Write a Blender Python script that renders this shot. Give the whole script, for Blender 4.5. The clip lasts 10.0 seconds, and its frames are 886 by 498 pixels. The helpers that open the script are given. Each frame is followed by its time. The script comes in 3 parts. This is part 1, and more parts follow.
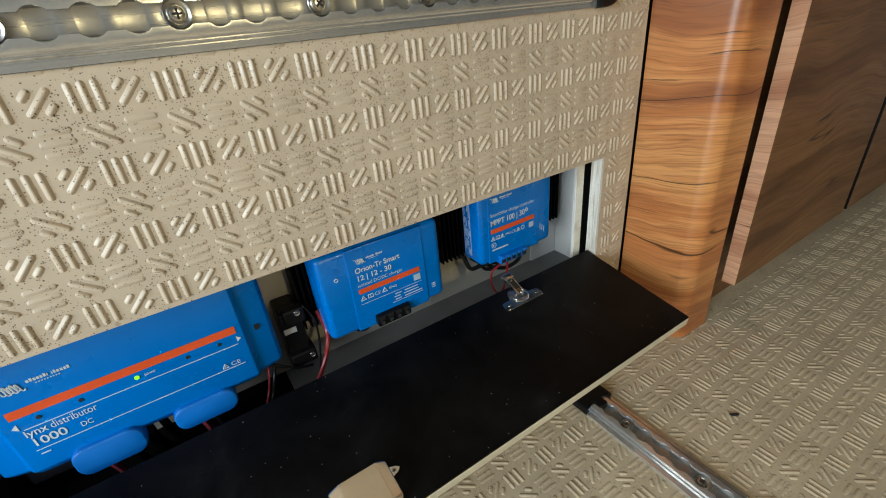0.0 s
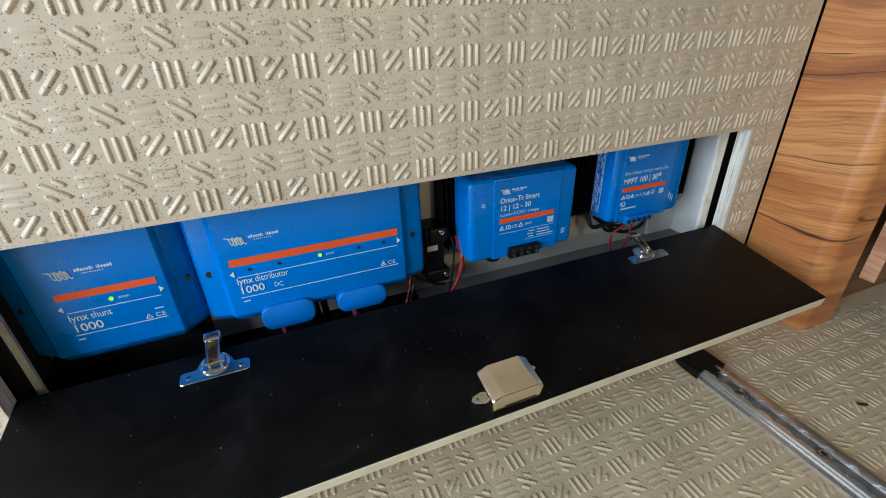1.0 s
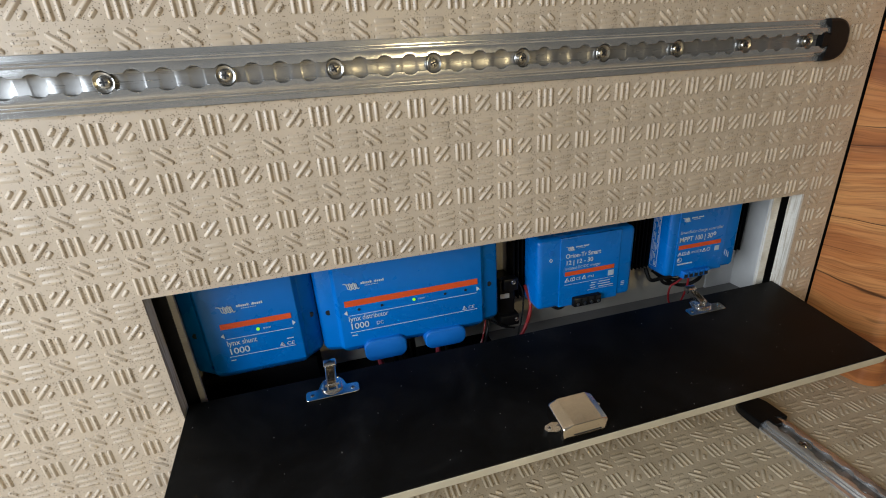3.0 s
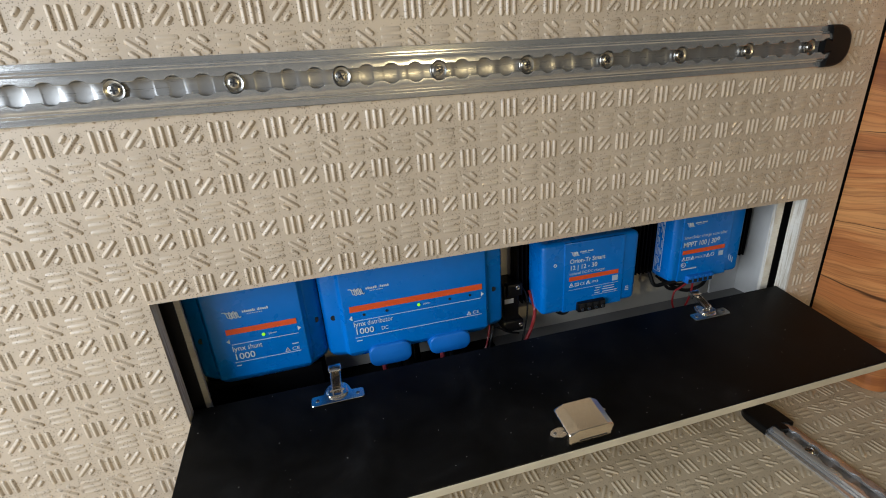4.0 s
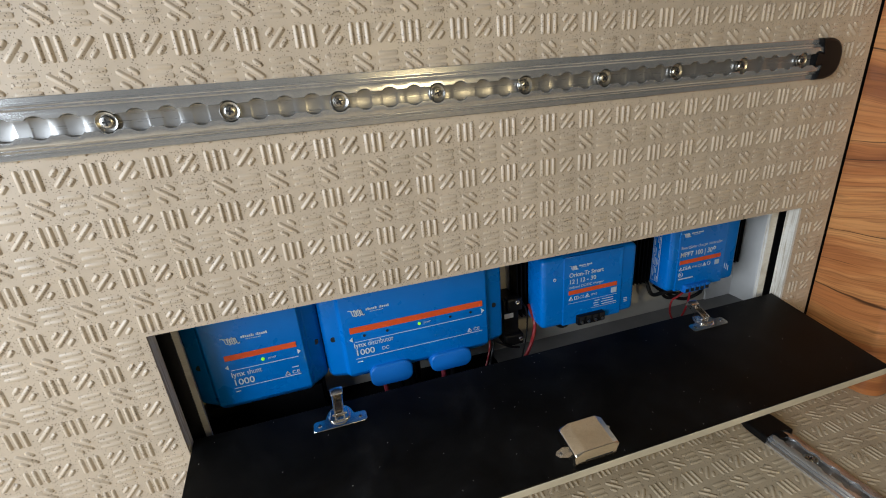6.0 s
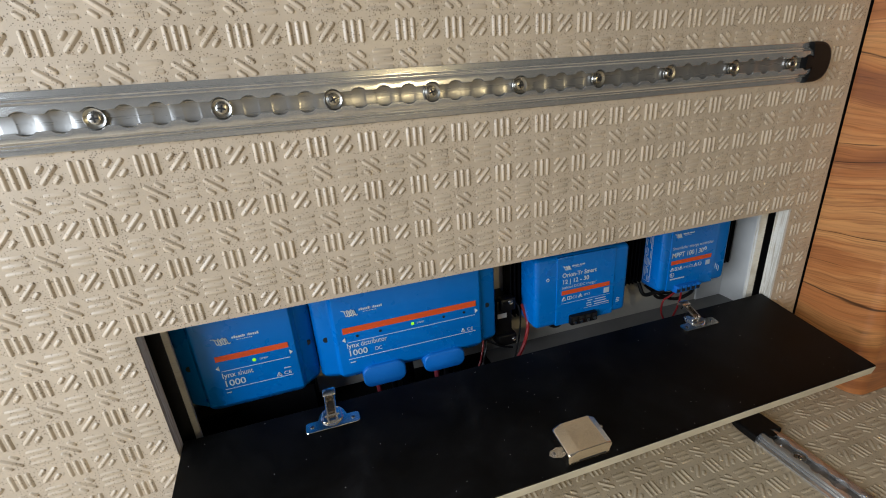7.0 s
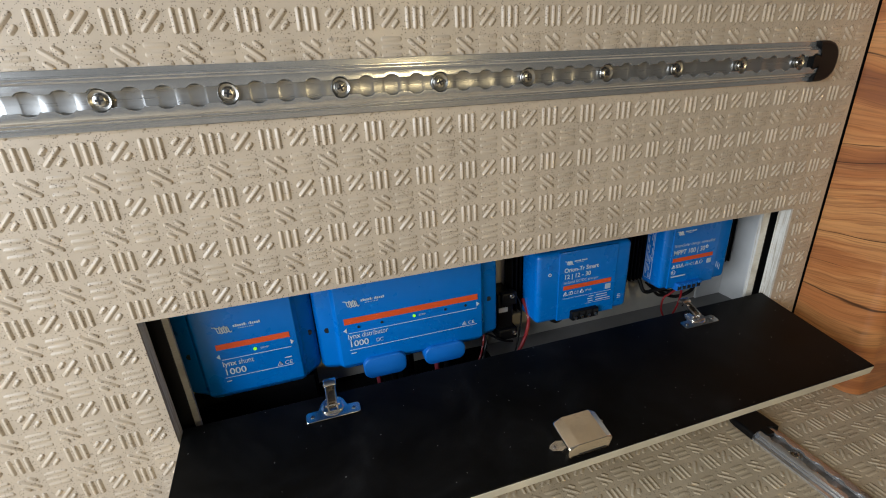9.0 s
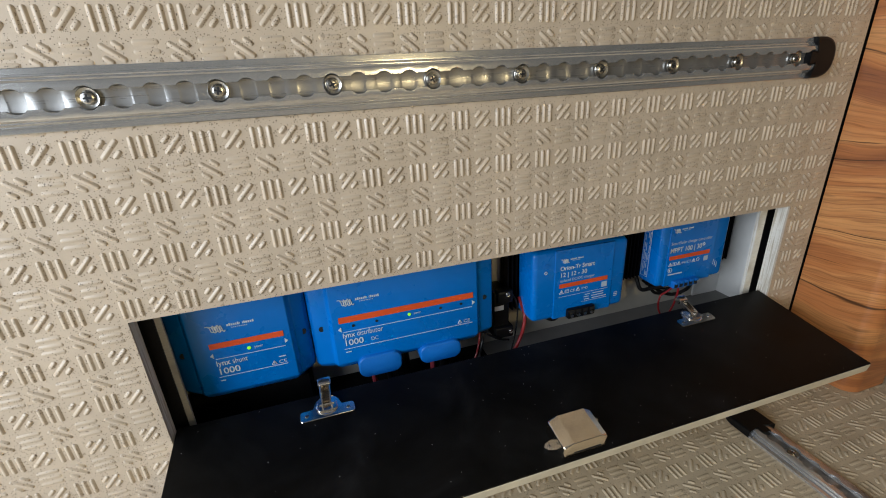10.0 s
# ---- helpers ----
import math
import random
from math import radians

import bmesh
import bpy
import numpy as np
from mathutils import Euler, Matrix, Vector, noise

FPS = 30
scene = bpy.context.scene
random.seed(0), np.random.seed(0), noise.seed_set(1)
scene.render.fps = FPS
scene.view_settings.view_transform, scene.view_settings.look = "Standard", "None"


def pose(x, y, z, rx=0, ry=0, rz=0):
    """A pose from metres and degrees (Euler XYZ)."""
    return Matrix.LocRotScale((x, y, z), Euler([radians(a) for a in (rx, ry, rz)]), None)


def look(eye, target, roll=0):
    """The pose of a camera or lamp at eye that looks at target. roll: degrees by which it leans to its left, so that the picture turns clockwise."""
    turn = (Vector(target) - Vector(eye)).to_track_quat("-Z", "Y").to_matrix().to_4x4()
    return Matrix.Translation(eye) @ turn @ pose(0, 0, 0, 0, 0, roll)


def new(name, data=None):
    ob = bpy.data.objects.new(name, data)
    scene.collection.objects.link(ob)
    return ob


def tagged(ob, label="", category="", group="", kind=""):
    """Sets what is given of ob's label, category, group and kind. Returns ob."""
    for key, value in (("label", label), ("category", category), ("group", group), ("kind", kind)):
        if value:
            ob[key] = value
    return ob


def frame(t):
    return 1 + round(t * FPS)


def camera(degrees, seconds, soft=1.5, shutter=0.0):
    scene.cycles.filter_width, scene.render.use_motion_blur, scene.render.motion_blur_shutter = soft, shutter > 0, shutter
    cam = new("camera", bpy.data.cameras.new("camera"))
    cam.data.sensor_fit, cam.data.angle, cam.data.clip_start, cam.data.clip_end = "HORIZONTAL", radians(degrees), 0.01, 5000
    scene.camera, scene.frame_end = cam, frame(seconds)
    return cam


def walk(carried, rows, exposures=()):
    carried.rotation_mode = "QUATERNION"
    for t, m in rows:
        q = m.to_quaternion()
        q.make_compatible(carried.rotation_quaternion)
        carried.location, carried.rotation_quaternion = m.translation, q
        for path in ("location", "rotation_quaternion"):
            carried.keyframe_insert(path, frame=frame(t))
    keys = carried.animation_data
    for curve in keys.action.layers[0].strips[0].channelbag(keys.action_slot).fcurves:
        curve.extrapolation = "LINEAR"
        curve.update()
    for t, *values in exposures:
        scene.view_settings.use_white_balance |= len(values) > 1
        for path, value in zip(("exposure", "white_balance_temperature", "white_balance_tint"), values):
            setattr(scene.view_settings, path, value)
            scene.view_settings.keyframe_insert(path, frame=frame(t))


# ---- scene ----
cam = camera(91.4, 10.0, soft=1.05)
PATH = [
    (0, (0.373, -0.39, 0.509), (1.267, 1.131, -0.434), -5.9),
    (0.5, (0.321, -0.401, 0.5), (1.161, 1.136, -0.464), -1.0),
    (1, (0.244, -0.415, 0.461), (0.879, 1.237, -0.47), -2.1),
    (1.5, (0.194, -0.434, 0.484), (0.69, 1.305, -0.369), -0.8),
    (2, (0.171, -0.467, 0.509), (0.638, 1.3, -0.303), -2.1),
    (2.5, (0.185, -0.484, 0.512), (0.637, 1.308, -0.254), -3.5),
    (4, (0.179, -0.487, 0.513), (0.621, 1.33, -0.196), -4.0),
    (4.5, (0.187, -0.483, 0.528), (0.634, 1.336, -0.174), -4.2),
    (5, (0.175, -0.474, 0.534), (0.635, 1.344, -0.164), -4.4),
    (5.5, (0.173, -0.473, 0.536), (0.64, 1.339, -0.17), -4.7),
    (7, (0.171, -0.469, 0.536), (0.688, 1.325, -0.181), -4.2),
    (7.5, (0.166, -0.468, 0.534), (0.688, 1.321, -0.19), -3.7),
    (8, (0.167, -0.466, 0.537), (0.694, 1.321, -0.19), -3.4),
    (8.5, (0.165, -0.466, 0.533), (0.691, 1.321, -0.195), -3.1),
    (9, (0.163, -0.467, 0.531), (0.689, 1.318, -0.203), -3.0),
    (9.5, (0.168, -0.467, 0.53), (0.692, 1.315, -0.211), -3.0),
    (10, (0.17, -0.466, 0.53), (0.696, 1.315, -0.213), -3.1),
]
LIGHTNESS = [(0, 0.25, 6260, 2), (0.5, 0.43, 6060, 4), (1.0, 0.21, 5840, 5), (1.5, -0.04, 6120, 8), (2.0, -0.12, 6240, 9), (4.0, -0.12, 6290, 9), (10.0, -0.12, 6290, 9)]
walk(cam, [(t, look(eye, target, roll)) for t, eye, target, roll in PATH], LIGHTNESS)

# ---- light ----
world = bpy.data.worlds.new("sky")
scene.world = world
world.use_nodes = True
wn = world.node_tree
sky = wn.nodes.new("ShaderNodeTexSky")
sky.sky_type, sky.sun_disc = "NISHITA", False
sky.sun_elevation, sky.sun_rotation = radians(38), radians(250)
wn.links.new(sky.outputs[0], wn.nodes["Background"].inputs[0])
wn.nodes["Background"].inputs[1].default_value = 0.06


def area_lamp(name, eye, target, sx, sy, watts, colour):
    d = bpy.data.lights.new(name, "AREA")
    d.shape, d.size, d.size_y, d.energy, d.color = "RECTANGLE", sx, sy, watts, colour
    ob = new(name, d)
    ob.matrix_world = look(eye, target)
    return ob


# daylight in the open side of the van, and a warm lamp on the opposite wall
area_lamp("daylight", (-1.10, -0.80, 0.70), (0.4, -0.15, 0.36), 1.0, 0.8, 31.0, (0.86, 0.93, 1.0))
LAMP_AT = (0.70, -1.83, 0.72)
lamp_data = bpy.data.lights.new("lamp_light", "POINT")
lamp_data.energy, lamp_data.color, lamp_data.shadow_soft_size = 15.2, (1.0, 0.78, 0.40), 0.035
lamp_light = new("lamp_light", lamp_data)
lamp_light.location = LAMP_AT


# ---- materials ----
class Mat:
    def __init__(self, name, colour=(0.5, 0.5, 0.5), rough=0.5, metal=0.0, spec=0.5):
        self.m = bpy.data.materials.new(name)
        self.m.use_nodes = True
        self.t = self.m.node_tree
        self.b = self.t.nodes["Principled BSDF"]
        self.set("Base Color", (*colour, 1))
        self.set("Roughness", rough)
        self.set("Metallic", metal)
        self.set("Specular IOR Level", spec)

    def set(self, key, value):
        self.b.inputs[key].default_value = value

    def node(self, kind, ins=None, **props):
        n = self.t.nodes.new(kind)
        if "operation" in props:
            n.operation = props["operation"]
        if "blend_type" in props:
            n.data_type, n.blend_type = props["data_type"], props["blend_type"]
        for k, v in (ins or {}).items():
            if isinstance(v, bpy.types.NodeSocket):
                self.t.links.new(v, n.inputs[k])
            else:
                n.inputs[k].default_value = v
        return n

    def coords(self, scale=(1, 1, 1), turn=(0, 0, 0)):
        tc = self.node("ShaderNodeTexCoord")
        return self.node("ShaderNodeMapping", {"Vector": tc.outputs["Object"], "Scale": scale, "Rotation": turn}).outputs[0]

    def noise(self, vec, scale, detail=4.0, rough=0.55, distort=0.0):
        return self.node("ShaderNodeTexNoise", {"Vector": vec, "Scale": scale, "Detail": detail, "Roughness": rough, "Distortion": distort}).outputs[0]

    def ramp(self, fac, stops):
        n = self.node("ShaderNodeValToRGB", {"Fac": fac})
        e = n.color_ramp.elements
        while len(e) < len(stops):
            e.new(0.5)
        for el, (p, c) in zip(e, stops):
            el.position, el.color = p, (*c, 1) if len(c) == 3 else c
        return n.outputs[0]

    def grey(self, fac, stops):
        return self.ramp(fac, [(p, (v, v, v)) for p, v in stops])

    def mix(self, fac, a, b, mode="MIX"):
        n = self.node("ShaderNodeMix", data_type="RGBA", blend_type=mode)
        for sock, v in ((n.inputs[0], fac), (n.inputs[6], a), (n.inputs[7], b)):
            if isinstance(v, bpy.types.NodeSocket):
                self.t.links.new(v, sock)
            elif isinstance(v, (int, float)):
                sock.default_value = v
            else:
                sock.default_value = (*v, 1)
        return n.outputs[2]

    def math(self, op, a, b=0.0):
        n = self.node("ShaderNodeMath", operation=op)
        for sock, v in ((n.inputs[0], a), (n.inputs[1], b)):
            if isinstance(v, bpy.types.NodeSocket):
                self.t.links.new(v, sock)
            else:
                sock.default_value = v
        return n.outputs[0]

    def to(self, key, out):
        self.t.links.new(out, self.b.inputs[key])

    def bump(self, height, strength=0.3, dist=0.001):
        self.to("Normal", self.node("ShaderNodeBump", {"Height": height, "Strength": strength, "Distance": dist}).outputs[0])


def plain(name, colour, rough=0.5, metal=0.0, spec=0.5, wear=0.10, grain=900.0, bump=0.08):
    """A painted or moulded surface with slight mottling, fine grain and uneven gloss."""
    k = Mat(name, colour, rough, metal, spec)
    v = k.coords()
    big = k.noise(v, 22.0, 3.0)
    lo, hi = [max(0, c * (1 - wear)) for c in colour], [min(1, c * (1 + wear)) for c in colour]
    k.to("Base Color", k.ramp(big, [(0.3, lo), (0.7, hi)]))
    fine = k.noise(v, grain, 2.0)
    k.to("Roughness", k.grey(big, [(0.3, max(0.02, rough - 0.07)), (0.7, min(1, rough + 0.07))]))
    k.bump(fine, bump, 0.0004)
    return k.m


def vinyl_material(name, low, high, sparse, dense):
    """Cream vinyl between two tones, with dark specks in clusters."""
    k = Mat(name, rough=0.42, spec=0.48)
    v = k.coords()
    mottling = k.noise(v, 14.0, 5.0)
    base = k.ramp(mottling, [(0.25, low), (0.75, high)])
    vor = k.node("ShaderNodeTexVoronoi", {"Vector": v, "Scale": 720.0, "Randomness": 1.0})
    cell = k.node("ShaderNodeSeparateColor", {0: vor.outputs["Color"]})
    limit = k.math("MULTIPLY", k.math("POWER", cell.outputs[0], 1.25), 0.50)
    dot = k.math("LESS_THAN", vor.outputs["Distance"], limit)
    dens = k.grey(k.noise(v, 26.0, 3.0), [(0.40, sparse), (0.64, dense)])
    keep = k.math("MULTIPLY", dot, k.math("LESS_THAN", cell.outputs[1], dens))
    speck = k.mix(cell.outputs[2], (0.035, 0.022, 0.015), (0.18, 0.12, 0.075))
    col = k.mix(k.math("MULTIPLY", keep, 0.90), base, speck)
    vor2 = k.node("ShaderNodeTexVoronoi", {"Vector": v, "Scale": 90.0, "Randomness": 1.0})
    c2 = k.node("ShaderNodeSeparateColor", {0: vor2.outputs["Color"]})
    wob = k.math("ADD", vor2.outputs["Distance"], k.math("MULTIPLY", k.noise(v, 420.0, 2.0), 0.35))
    blot = k.math("MULTIPLY", k.math("LESS_THAN", wob, 0.36), k.math("LESS_THAN", c2.outputs[0], 0.13))
    col = k.mix(k.math("MULTIPLY", blot, 0.42), col, (0.15, 0.105, 0.07))
    k.to("Base Color", col)
    k.to("Roughness", k.grey(k.noise(v, 60.0, 4.0), [(0.3, 0.31), (0.7, 0.46)]))
    k.bump(k.noise(v, 520.0, 3.0), 0.16, 0.0006)
    return k.m


def wood_material(name, dark, mid, light, spec):
    """Veneer with level grain: broad tone zones, wavy rings, fine fibres and a few hairline cracks."""
    k = Mat(name, rough=0.32, spec=spec)
    flat = k.coords((1, 1, 1))
    lift = k.math("ADD", k.math("MULTIPLY", k.noise(flat, 4.0, 1.0), 0.075), k.math("MULTIPLY", k.noise(k.coords((9, 9, 18)), 1.0, 2.0), 0.022))
    push = k.node("ShaderNodeCombineXYZ", {"Z": lift}).outputs[0]
    bent = k.node("ShaderNodeVectorMath", {0: flat, 1: push}, operation="ADD").outputs[0]

    def stretched(sx, sz):
        return k.node("ShaderNodeMapping", {"Vector": bent, "Scale": (sx, sx, sz)}).outputs[0]

    zones = k.noise(stretched(1.6, 17.0), 1.0, 3.0, 0.55)
    col = k.ramp(zones, [(0.34, dark), (0.46, mid), (0.58, light), (0.74, mid)])
    rings = k.noise(stretched(2.2, 120.0), 1.0, 6.0, 0.72)
    col = k.mix(k.grey(rings, [(0.46, 0.0), (0.68, 0.38)]), col, dark)
    pale = k.noise(stretched(5.0, 60.0), 1.0, 4.0, 0.6)
    col = k.mix(k.grey(pale, [(0.56, 0.0), (0.72, 0.40)]), col, [min(1.0, c * 1.35) for c in light])
    pores = k.noise(stretched(13.0, 520.0), 1.0, 2.0)
    col = k.mix(k.grey(pores, [(0.48, 0.0), (0.70, 0.50)]), col, [c * 0.55 for c in dark])
    split = k.math("ABSOLUTE", k.math("SUBTRACT", k.noise(stretched(1.1, 19.0), 1.0, 1.0), 0.5))
    where = k.grey(k.noise(k.coords((6, 6, 22)), 1.0, 2.0), [(0.50, 0.0), (0.58, 0.9)])
    fine = k.math("MULTIPLY", k.grey(split, [(0.0030, 1.0), (0.0075, 0.0)]), where)
    col = k.mix(fine, col, (0.030, 0.012, 0.005))
    k.to("Base Color", col)
    k.to("Roughness", k.grey(rings, [(0.3, 0.28), (0.7, 0.40)]))
    k.bump(k.math("SUBTRACT", k.math("MULTIPLY", pores, -0.6), fine), 0.22, 0.0006)
    return k.m


def ply_material(name, light, dark):
    k = Mat(name, rough=0.65)
    layers = k.noise(k.coords((20, 420, 20)), 1.0, 2.0)
    col = k.ramp(layers, [(0.35, dark), (0.55, light)])
    flecks = k.noise(k.coords((90, 90, 900)), 1.0, 2.0)
    k.to("Base Color", k.mix(k.grey(flecks, [(0.55, 0.0), (0.75, 0.5)]), col, dark))
    k.bump(flecks, 0.3, 0.0006)
    return k.m


def black_material():
    k = Mat("black_laminate", (0.012, 0.012, 0.014), 0.40, 0.0, 0.13)
    v = k.coords()
    cloud = k.noise(v, 11.0, 8.0, 0.68, 0.6)
    vor = k.node("ShaderNodeTexVoronoi", {"Vector": v, "Scale": 150.0})
    cell = k.node("ShaderNodeSeparateColor", {0: vor.outputs["Color"]})
    dot = k.math("MULTIPLY", k.math("LESS_THAN", vor.outputs["Distance"], k.math("MULTIPLY", cell.outputs[1], 0.085)), k.math("LESS_THAN", cell.outputs[0], 0.36))
    base = k.ramp(cloud, [(0.40, (0.0014, 0.0014, 0.0014)), (0.56, (0.0042, 0.0042, 0.0044)), (0.78, (0.0130, 0.0132, 0.0140))])
    k.to("Base Color", k.mix(k.math("MULTIPLY", dot, 0.8), base, (0.42, 0.42, 0.40)))
    k.to("Roughness", k.grey(cloud, [(0.3, 0.36), (0.7, 0.50)]))
    k.bump(k.noise(v, 1400.0, 2.0), 0.22, 0.0004)
    return k.m


def aluminium_material(name, along, low, high, tone):
    k = Mat(name, (0.70, 0.70, 0.71), 0.26, 0.78)
    stretch = (6, 900, 900) if along == "x" else (900, 6, 900)
    brush = k.noise(k.coords(stretch), 1.0, 3.0)
    cloud = k.noise(k.coords(), 30.0, 3.0)
    k.to("Base Color", k.ramp(cloud, [(0.3, [c * 0.90 for c in tone]), (0.7, tone)]))
    k.to("Roughness", k.grey(brush, [(0.3, low), (0.7, high)]))
    k.bump(brush, 0.04, 0.0004)
    return k.m


VINYL = vinyl_material("speckled_vinyl", (0.485, 0.402, 0.310), (0.585, 0.488, 0.382), 0.10, 0.95)
# floor copy of the vinyl: warm lamplight put into a lighter, yellower tone
VINYL_FLOOR = vinyl_material("warm_lit_vinyl", (0.470, 0.390, 0.275), (0.650, 0.545, 0.395), 0.10, 0.70)
WOOD_SIDE = wood_material("veneer_side", (0.29, 0.098, 0.034), (0.50, 0.186, 0.058), (0.66, 0.315, 0.112), 0.5)
# darker copy of the side veneer: shade on the fronts put into colour
WOOD_SHADED = wood_material("veneer_shaded", (0.085, 0.034, 0.013), (0.155, 0.068, 0.027), (0.22, 0.106, 0.044), 0.25)
WOOD_EDGE = wood_material("veneer_edge", (0.36, 0.160, 0.088), (0.54, 0.285, 0.165), (0.62, 0.36, 0.225), 0.4)
PLY = ply_material("ply_edge", (0.80, 0.77, 0.70), (0.50, 0.43, 0.33))
PLY_DARK = ply_material("ply_edge_grey", (0.42, 0.40, 0.36), (0.25, 0.22, 0.19))
CREAM = plain("cream_edge", (0.62, 0.56, 0.43), 0.55, wear=0.12)
LAMINATE = black_material()
GREY = plain("grey_board", (0.46, 0.43, 0.37), 0.6, wear=0.08)
PALE = plain("pale_board", (0.72, 0.71, 0.69), 0.5, wear=0.06)
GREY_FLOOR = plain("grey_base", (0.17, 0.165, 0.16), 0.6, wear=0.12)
BLUE = plain("blue_enamel", (0.002, 0.160, 0.58), 0.29, spec=0.48, wear=0.05, grain=1500, bump=0.10)
BLUE_PLASTIC = plain("blue_plastic", (0.003, 0.150, 0.56), 0.50, wear=0.05)
ORANGE = plain("orange_print", (0.72, 0.085, 0.015), 0.5, wear=0.05)
WHITE = plain("white_print", (0.60, 0.65, 0.70), 0.5, wear=0.04)
BLACK = plain("black_plastic", (0.004, 0.004, 0.0045), 0.42, spec=0.22)
# heat sink black, also used where black stands in for shade
SINK_AND_SHADE = plain("black_heatsink_and_shade", (0.0025, 0.0025, 0.003), 0.6, spec=0.08)
DARK = plain("dark_hole", (0.006, 0.007, 0.010), 0.7)
RAIL_X = aluminium_material("brushed_rail_wall", "x", 0.15, 0.20, (0.64, 0.64, 0.635))
RAIL_Y = aluminium_material("brushed_rail_floor", "y", 0.15, 0.22, (0.66, 0.67, 0.69))
# milled channel, its metal darkened so slots and holes read as shaded recesses
CHANNEL = aluminium_material("milled_channel_darkened", "x", 0.26, 0.36, (0.37, 0.365, 0.36))
WASHER = plain("zinc_washer", (0.47, 0.465, 0.45), 0.27, 1.0, wear=0.15)
STEEL = plain("dark_zinc_screw", (0.50, 0.49, 0.47), 0.26, 1.0, wear=0.15)
CHROME = plain("chrome", (0.80, 0.785, 0.76), 0.18, 1.0, wear=0.08)
BRASSY = plain("zinc_arm", (0.30, 0.24, 0.18), 0.24, 1.0, wear=0.10)
# silver tinted golden: the warm reflection on the catch is in its colour
SILVER = plain("satin_silver_warm_reflection", (0.88, 0.79, 0.66), 0.18, 1.0, wear=0.06)
RED = plain("red_insulation", (0.23, 0.010, 0.013), 0.4)
RED_TAPE = plain("red_sleeve", (0.34, 0.045, 0.065), 0.5)
LED = Mat("green_led", (0.25, 0.8, 0.02), 0.3)
LED.set("Emission Color", (0.42, 0.95, 0.03, 1))
LED.set("Emission Strength", 0.5)
LED = LED.m
BLUE_LED = Mat("blue_led", (0.05, 0.1, 0.9), 0.3)
BLUE_LED.set("Emission Color", (0.03, 0.10, 1.0, 1))
BLUE_LED.set("Emission Strength", 1.2)
BLUE_LED = BLUE_LED.m
PAINT = plain("low_bounce_grey", (0.24, 0.235, 0.23), 0.6, wear=0.05, grain=300)


# ---- mesh helpers ----
def finish(name, bm, material, smooth=True):
    bmesh.ops.recalc_face_normals(bm, faces=bm.faces)
    me = bpy.data.meshes.new(name)
    bm.to_mesh(me)
    bm.free()
    me.materials.append(material)
    if smooth:
        me.shade_smooth()
        me.set_sharp_from_angle(angle=radians(22))
    return me


def part(name, bm, material, parent=None, label="", smooth=True):
    """One mesh object under a thing or under a part; its vertices are in world metres."""
    me = bm if isinstance(bm, bpy.types.Mesh) else finish(name, bm, material, smooth)
    ob = new(name, me)
    if parent is not None:
        bpy.context.view_layer.update()
        ob.parent = parent
        ob.matrix_parent_inverse = parent.matrix_world.inverted()
    if label:
        ob["label"] = label
    return ob


def thing(name, at, label, category, group=""):
    ob = new(name)
    ob.empty_display_size = 0.03
    ob.location = at
    return tagged(ob, label, category, group)


def box(x0, x1, y0, y1, z0, z1, bevel=0.0, seg=2, bm=None):
    own = bm is None
    bm = bm or bmesh.new()
    vs = [bm.verts.new((x, y, z)) for x in (x0, x1) for y in (y0, y1) for z in (z0, z1)]
    for f in ((0, 1, 3, 2), (4, 6, 7, 5), (0, 4, 5, 1), (2, 3, 7, 6), (0, 2, 6, 4), (1, 5, 7, 3)):
        bm.faces.new([vs[i] for i in f])
    if bevel and own:
        bmesh.ops.bevel(bm, geom=bm.edges[:], offset=bevel, segments=seg, profile=0.5, affect="EDGES")
    return bm


def prism(pts, axis, a, b, bm=None, bevel=0.0, seg=2):
    """A closed outline drawn across an axis and drawn out from a to b. axis x: (y, z); y: (x, z); z: (x, y)."""
    own = bm is None
    bm = bm or bmesh.new()
    put = {"x": lambda u, v, w: (w, u, v), "y": lambda u, v, w: (u, w, v), "z": lambda u, v, w: (u, v, w)}[axis]
    lo = [bm.verts.new(put(u, v, a)) for u, v in pts]
    hi = [bm.verts.new(put(u, v, b)) for u, v in pts]
    n = len(pts)
    bm.faces.new(lo)
    bm.faces.new(hi[::-1])
    for i in range(n):
        bm.faces.new((lo[i], hi[i], hi[(i + 1) % n], lo[(i + 1) % n]))
    if bevel and own:
        bmesh.ops.recalc_face_normals(bm, faces=bm.faces)
        bmesh.ops.bevel(bm, geom=bm.edges[:], offset=bevel, segments=seg, profile=0.5, affect="EDGES")
    return bm


def frame_panel(outer, inner, y0, y1):
    """An upright panel from y0 to y1 with a rectangular opening through it; rectangles are (x0, x1, z0, z1)."""
    bm = bmesh.new()
    rings = []
    for (x0, x1, z0, z1) in (outer, inner):
        for y in (y0, y1):
            rings.append([bm.verts.new(p) for p in ((x0, y, z0), (x1, y, z0), (x1, y, z1), (x0, y, z1))])
    of, ob_, nf, nb = rings
    for i in range(4):
        j = (i + 1) % 4
        bm.faces.new((of[i], of[j], nf[j], nf[i]))
        bm.faces.new((ob_[i], nb[i], nb[j], ob_[j]))
        bm.faces.new((of[i], ob_[i], ob_[j], of[j]))
        bm.faces.new((nf[i], nf[j], nb[j], nb[i]))
    return bm


def cylinder(centre, axis, r, depth, n=20, bm=None, r2=None):
    bm = bm or bmesh.new()
    m = Matrix.Translation(centre) @ Vector((0, 0, 1)).rotation_difference(Vector(axis)).to_matrix().to_4x4()
    bmesh.ops.create_cone(bm, cap_ends=True, segments=n, radius1=r, radius2=r if r2 is None else r2, depth=depth, matrix=m)
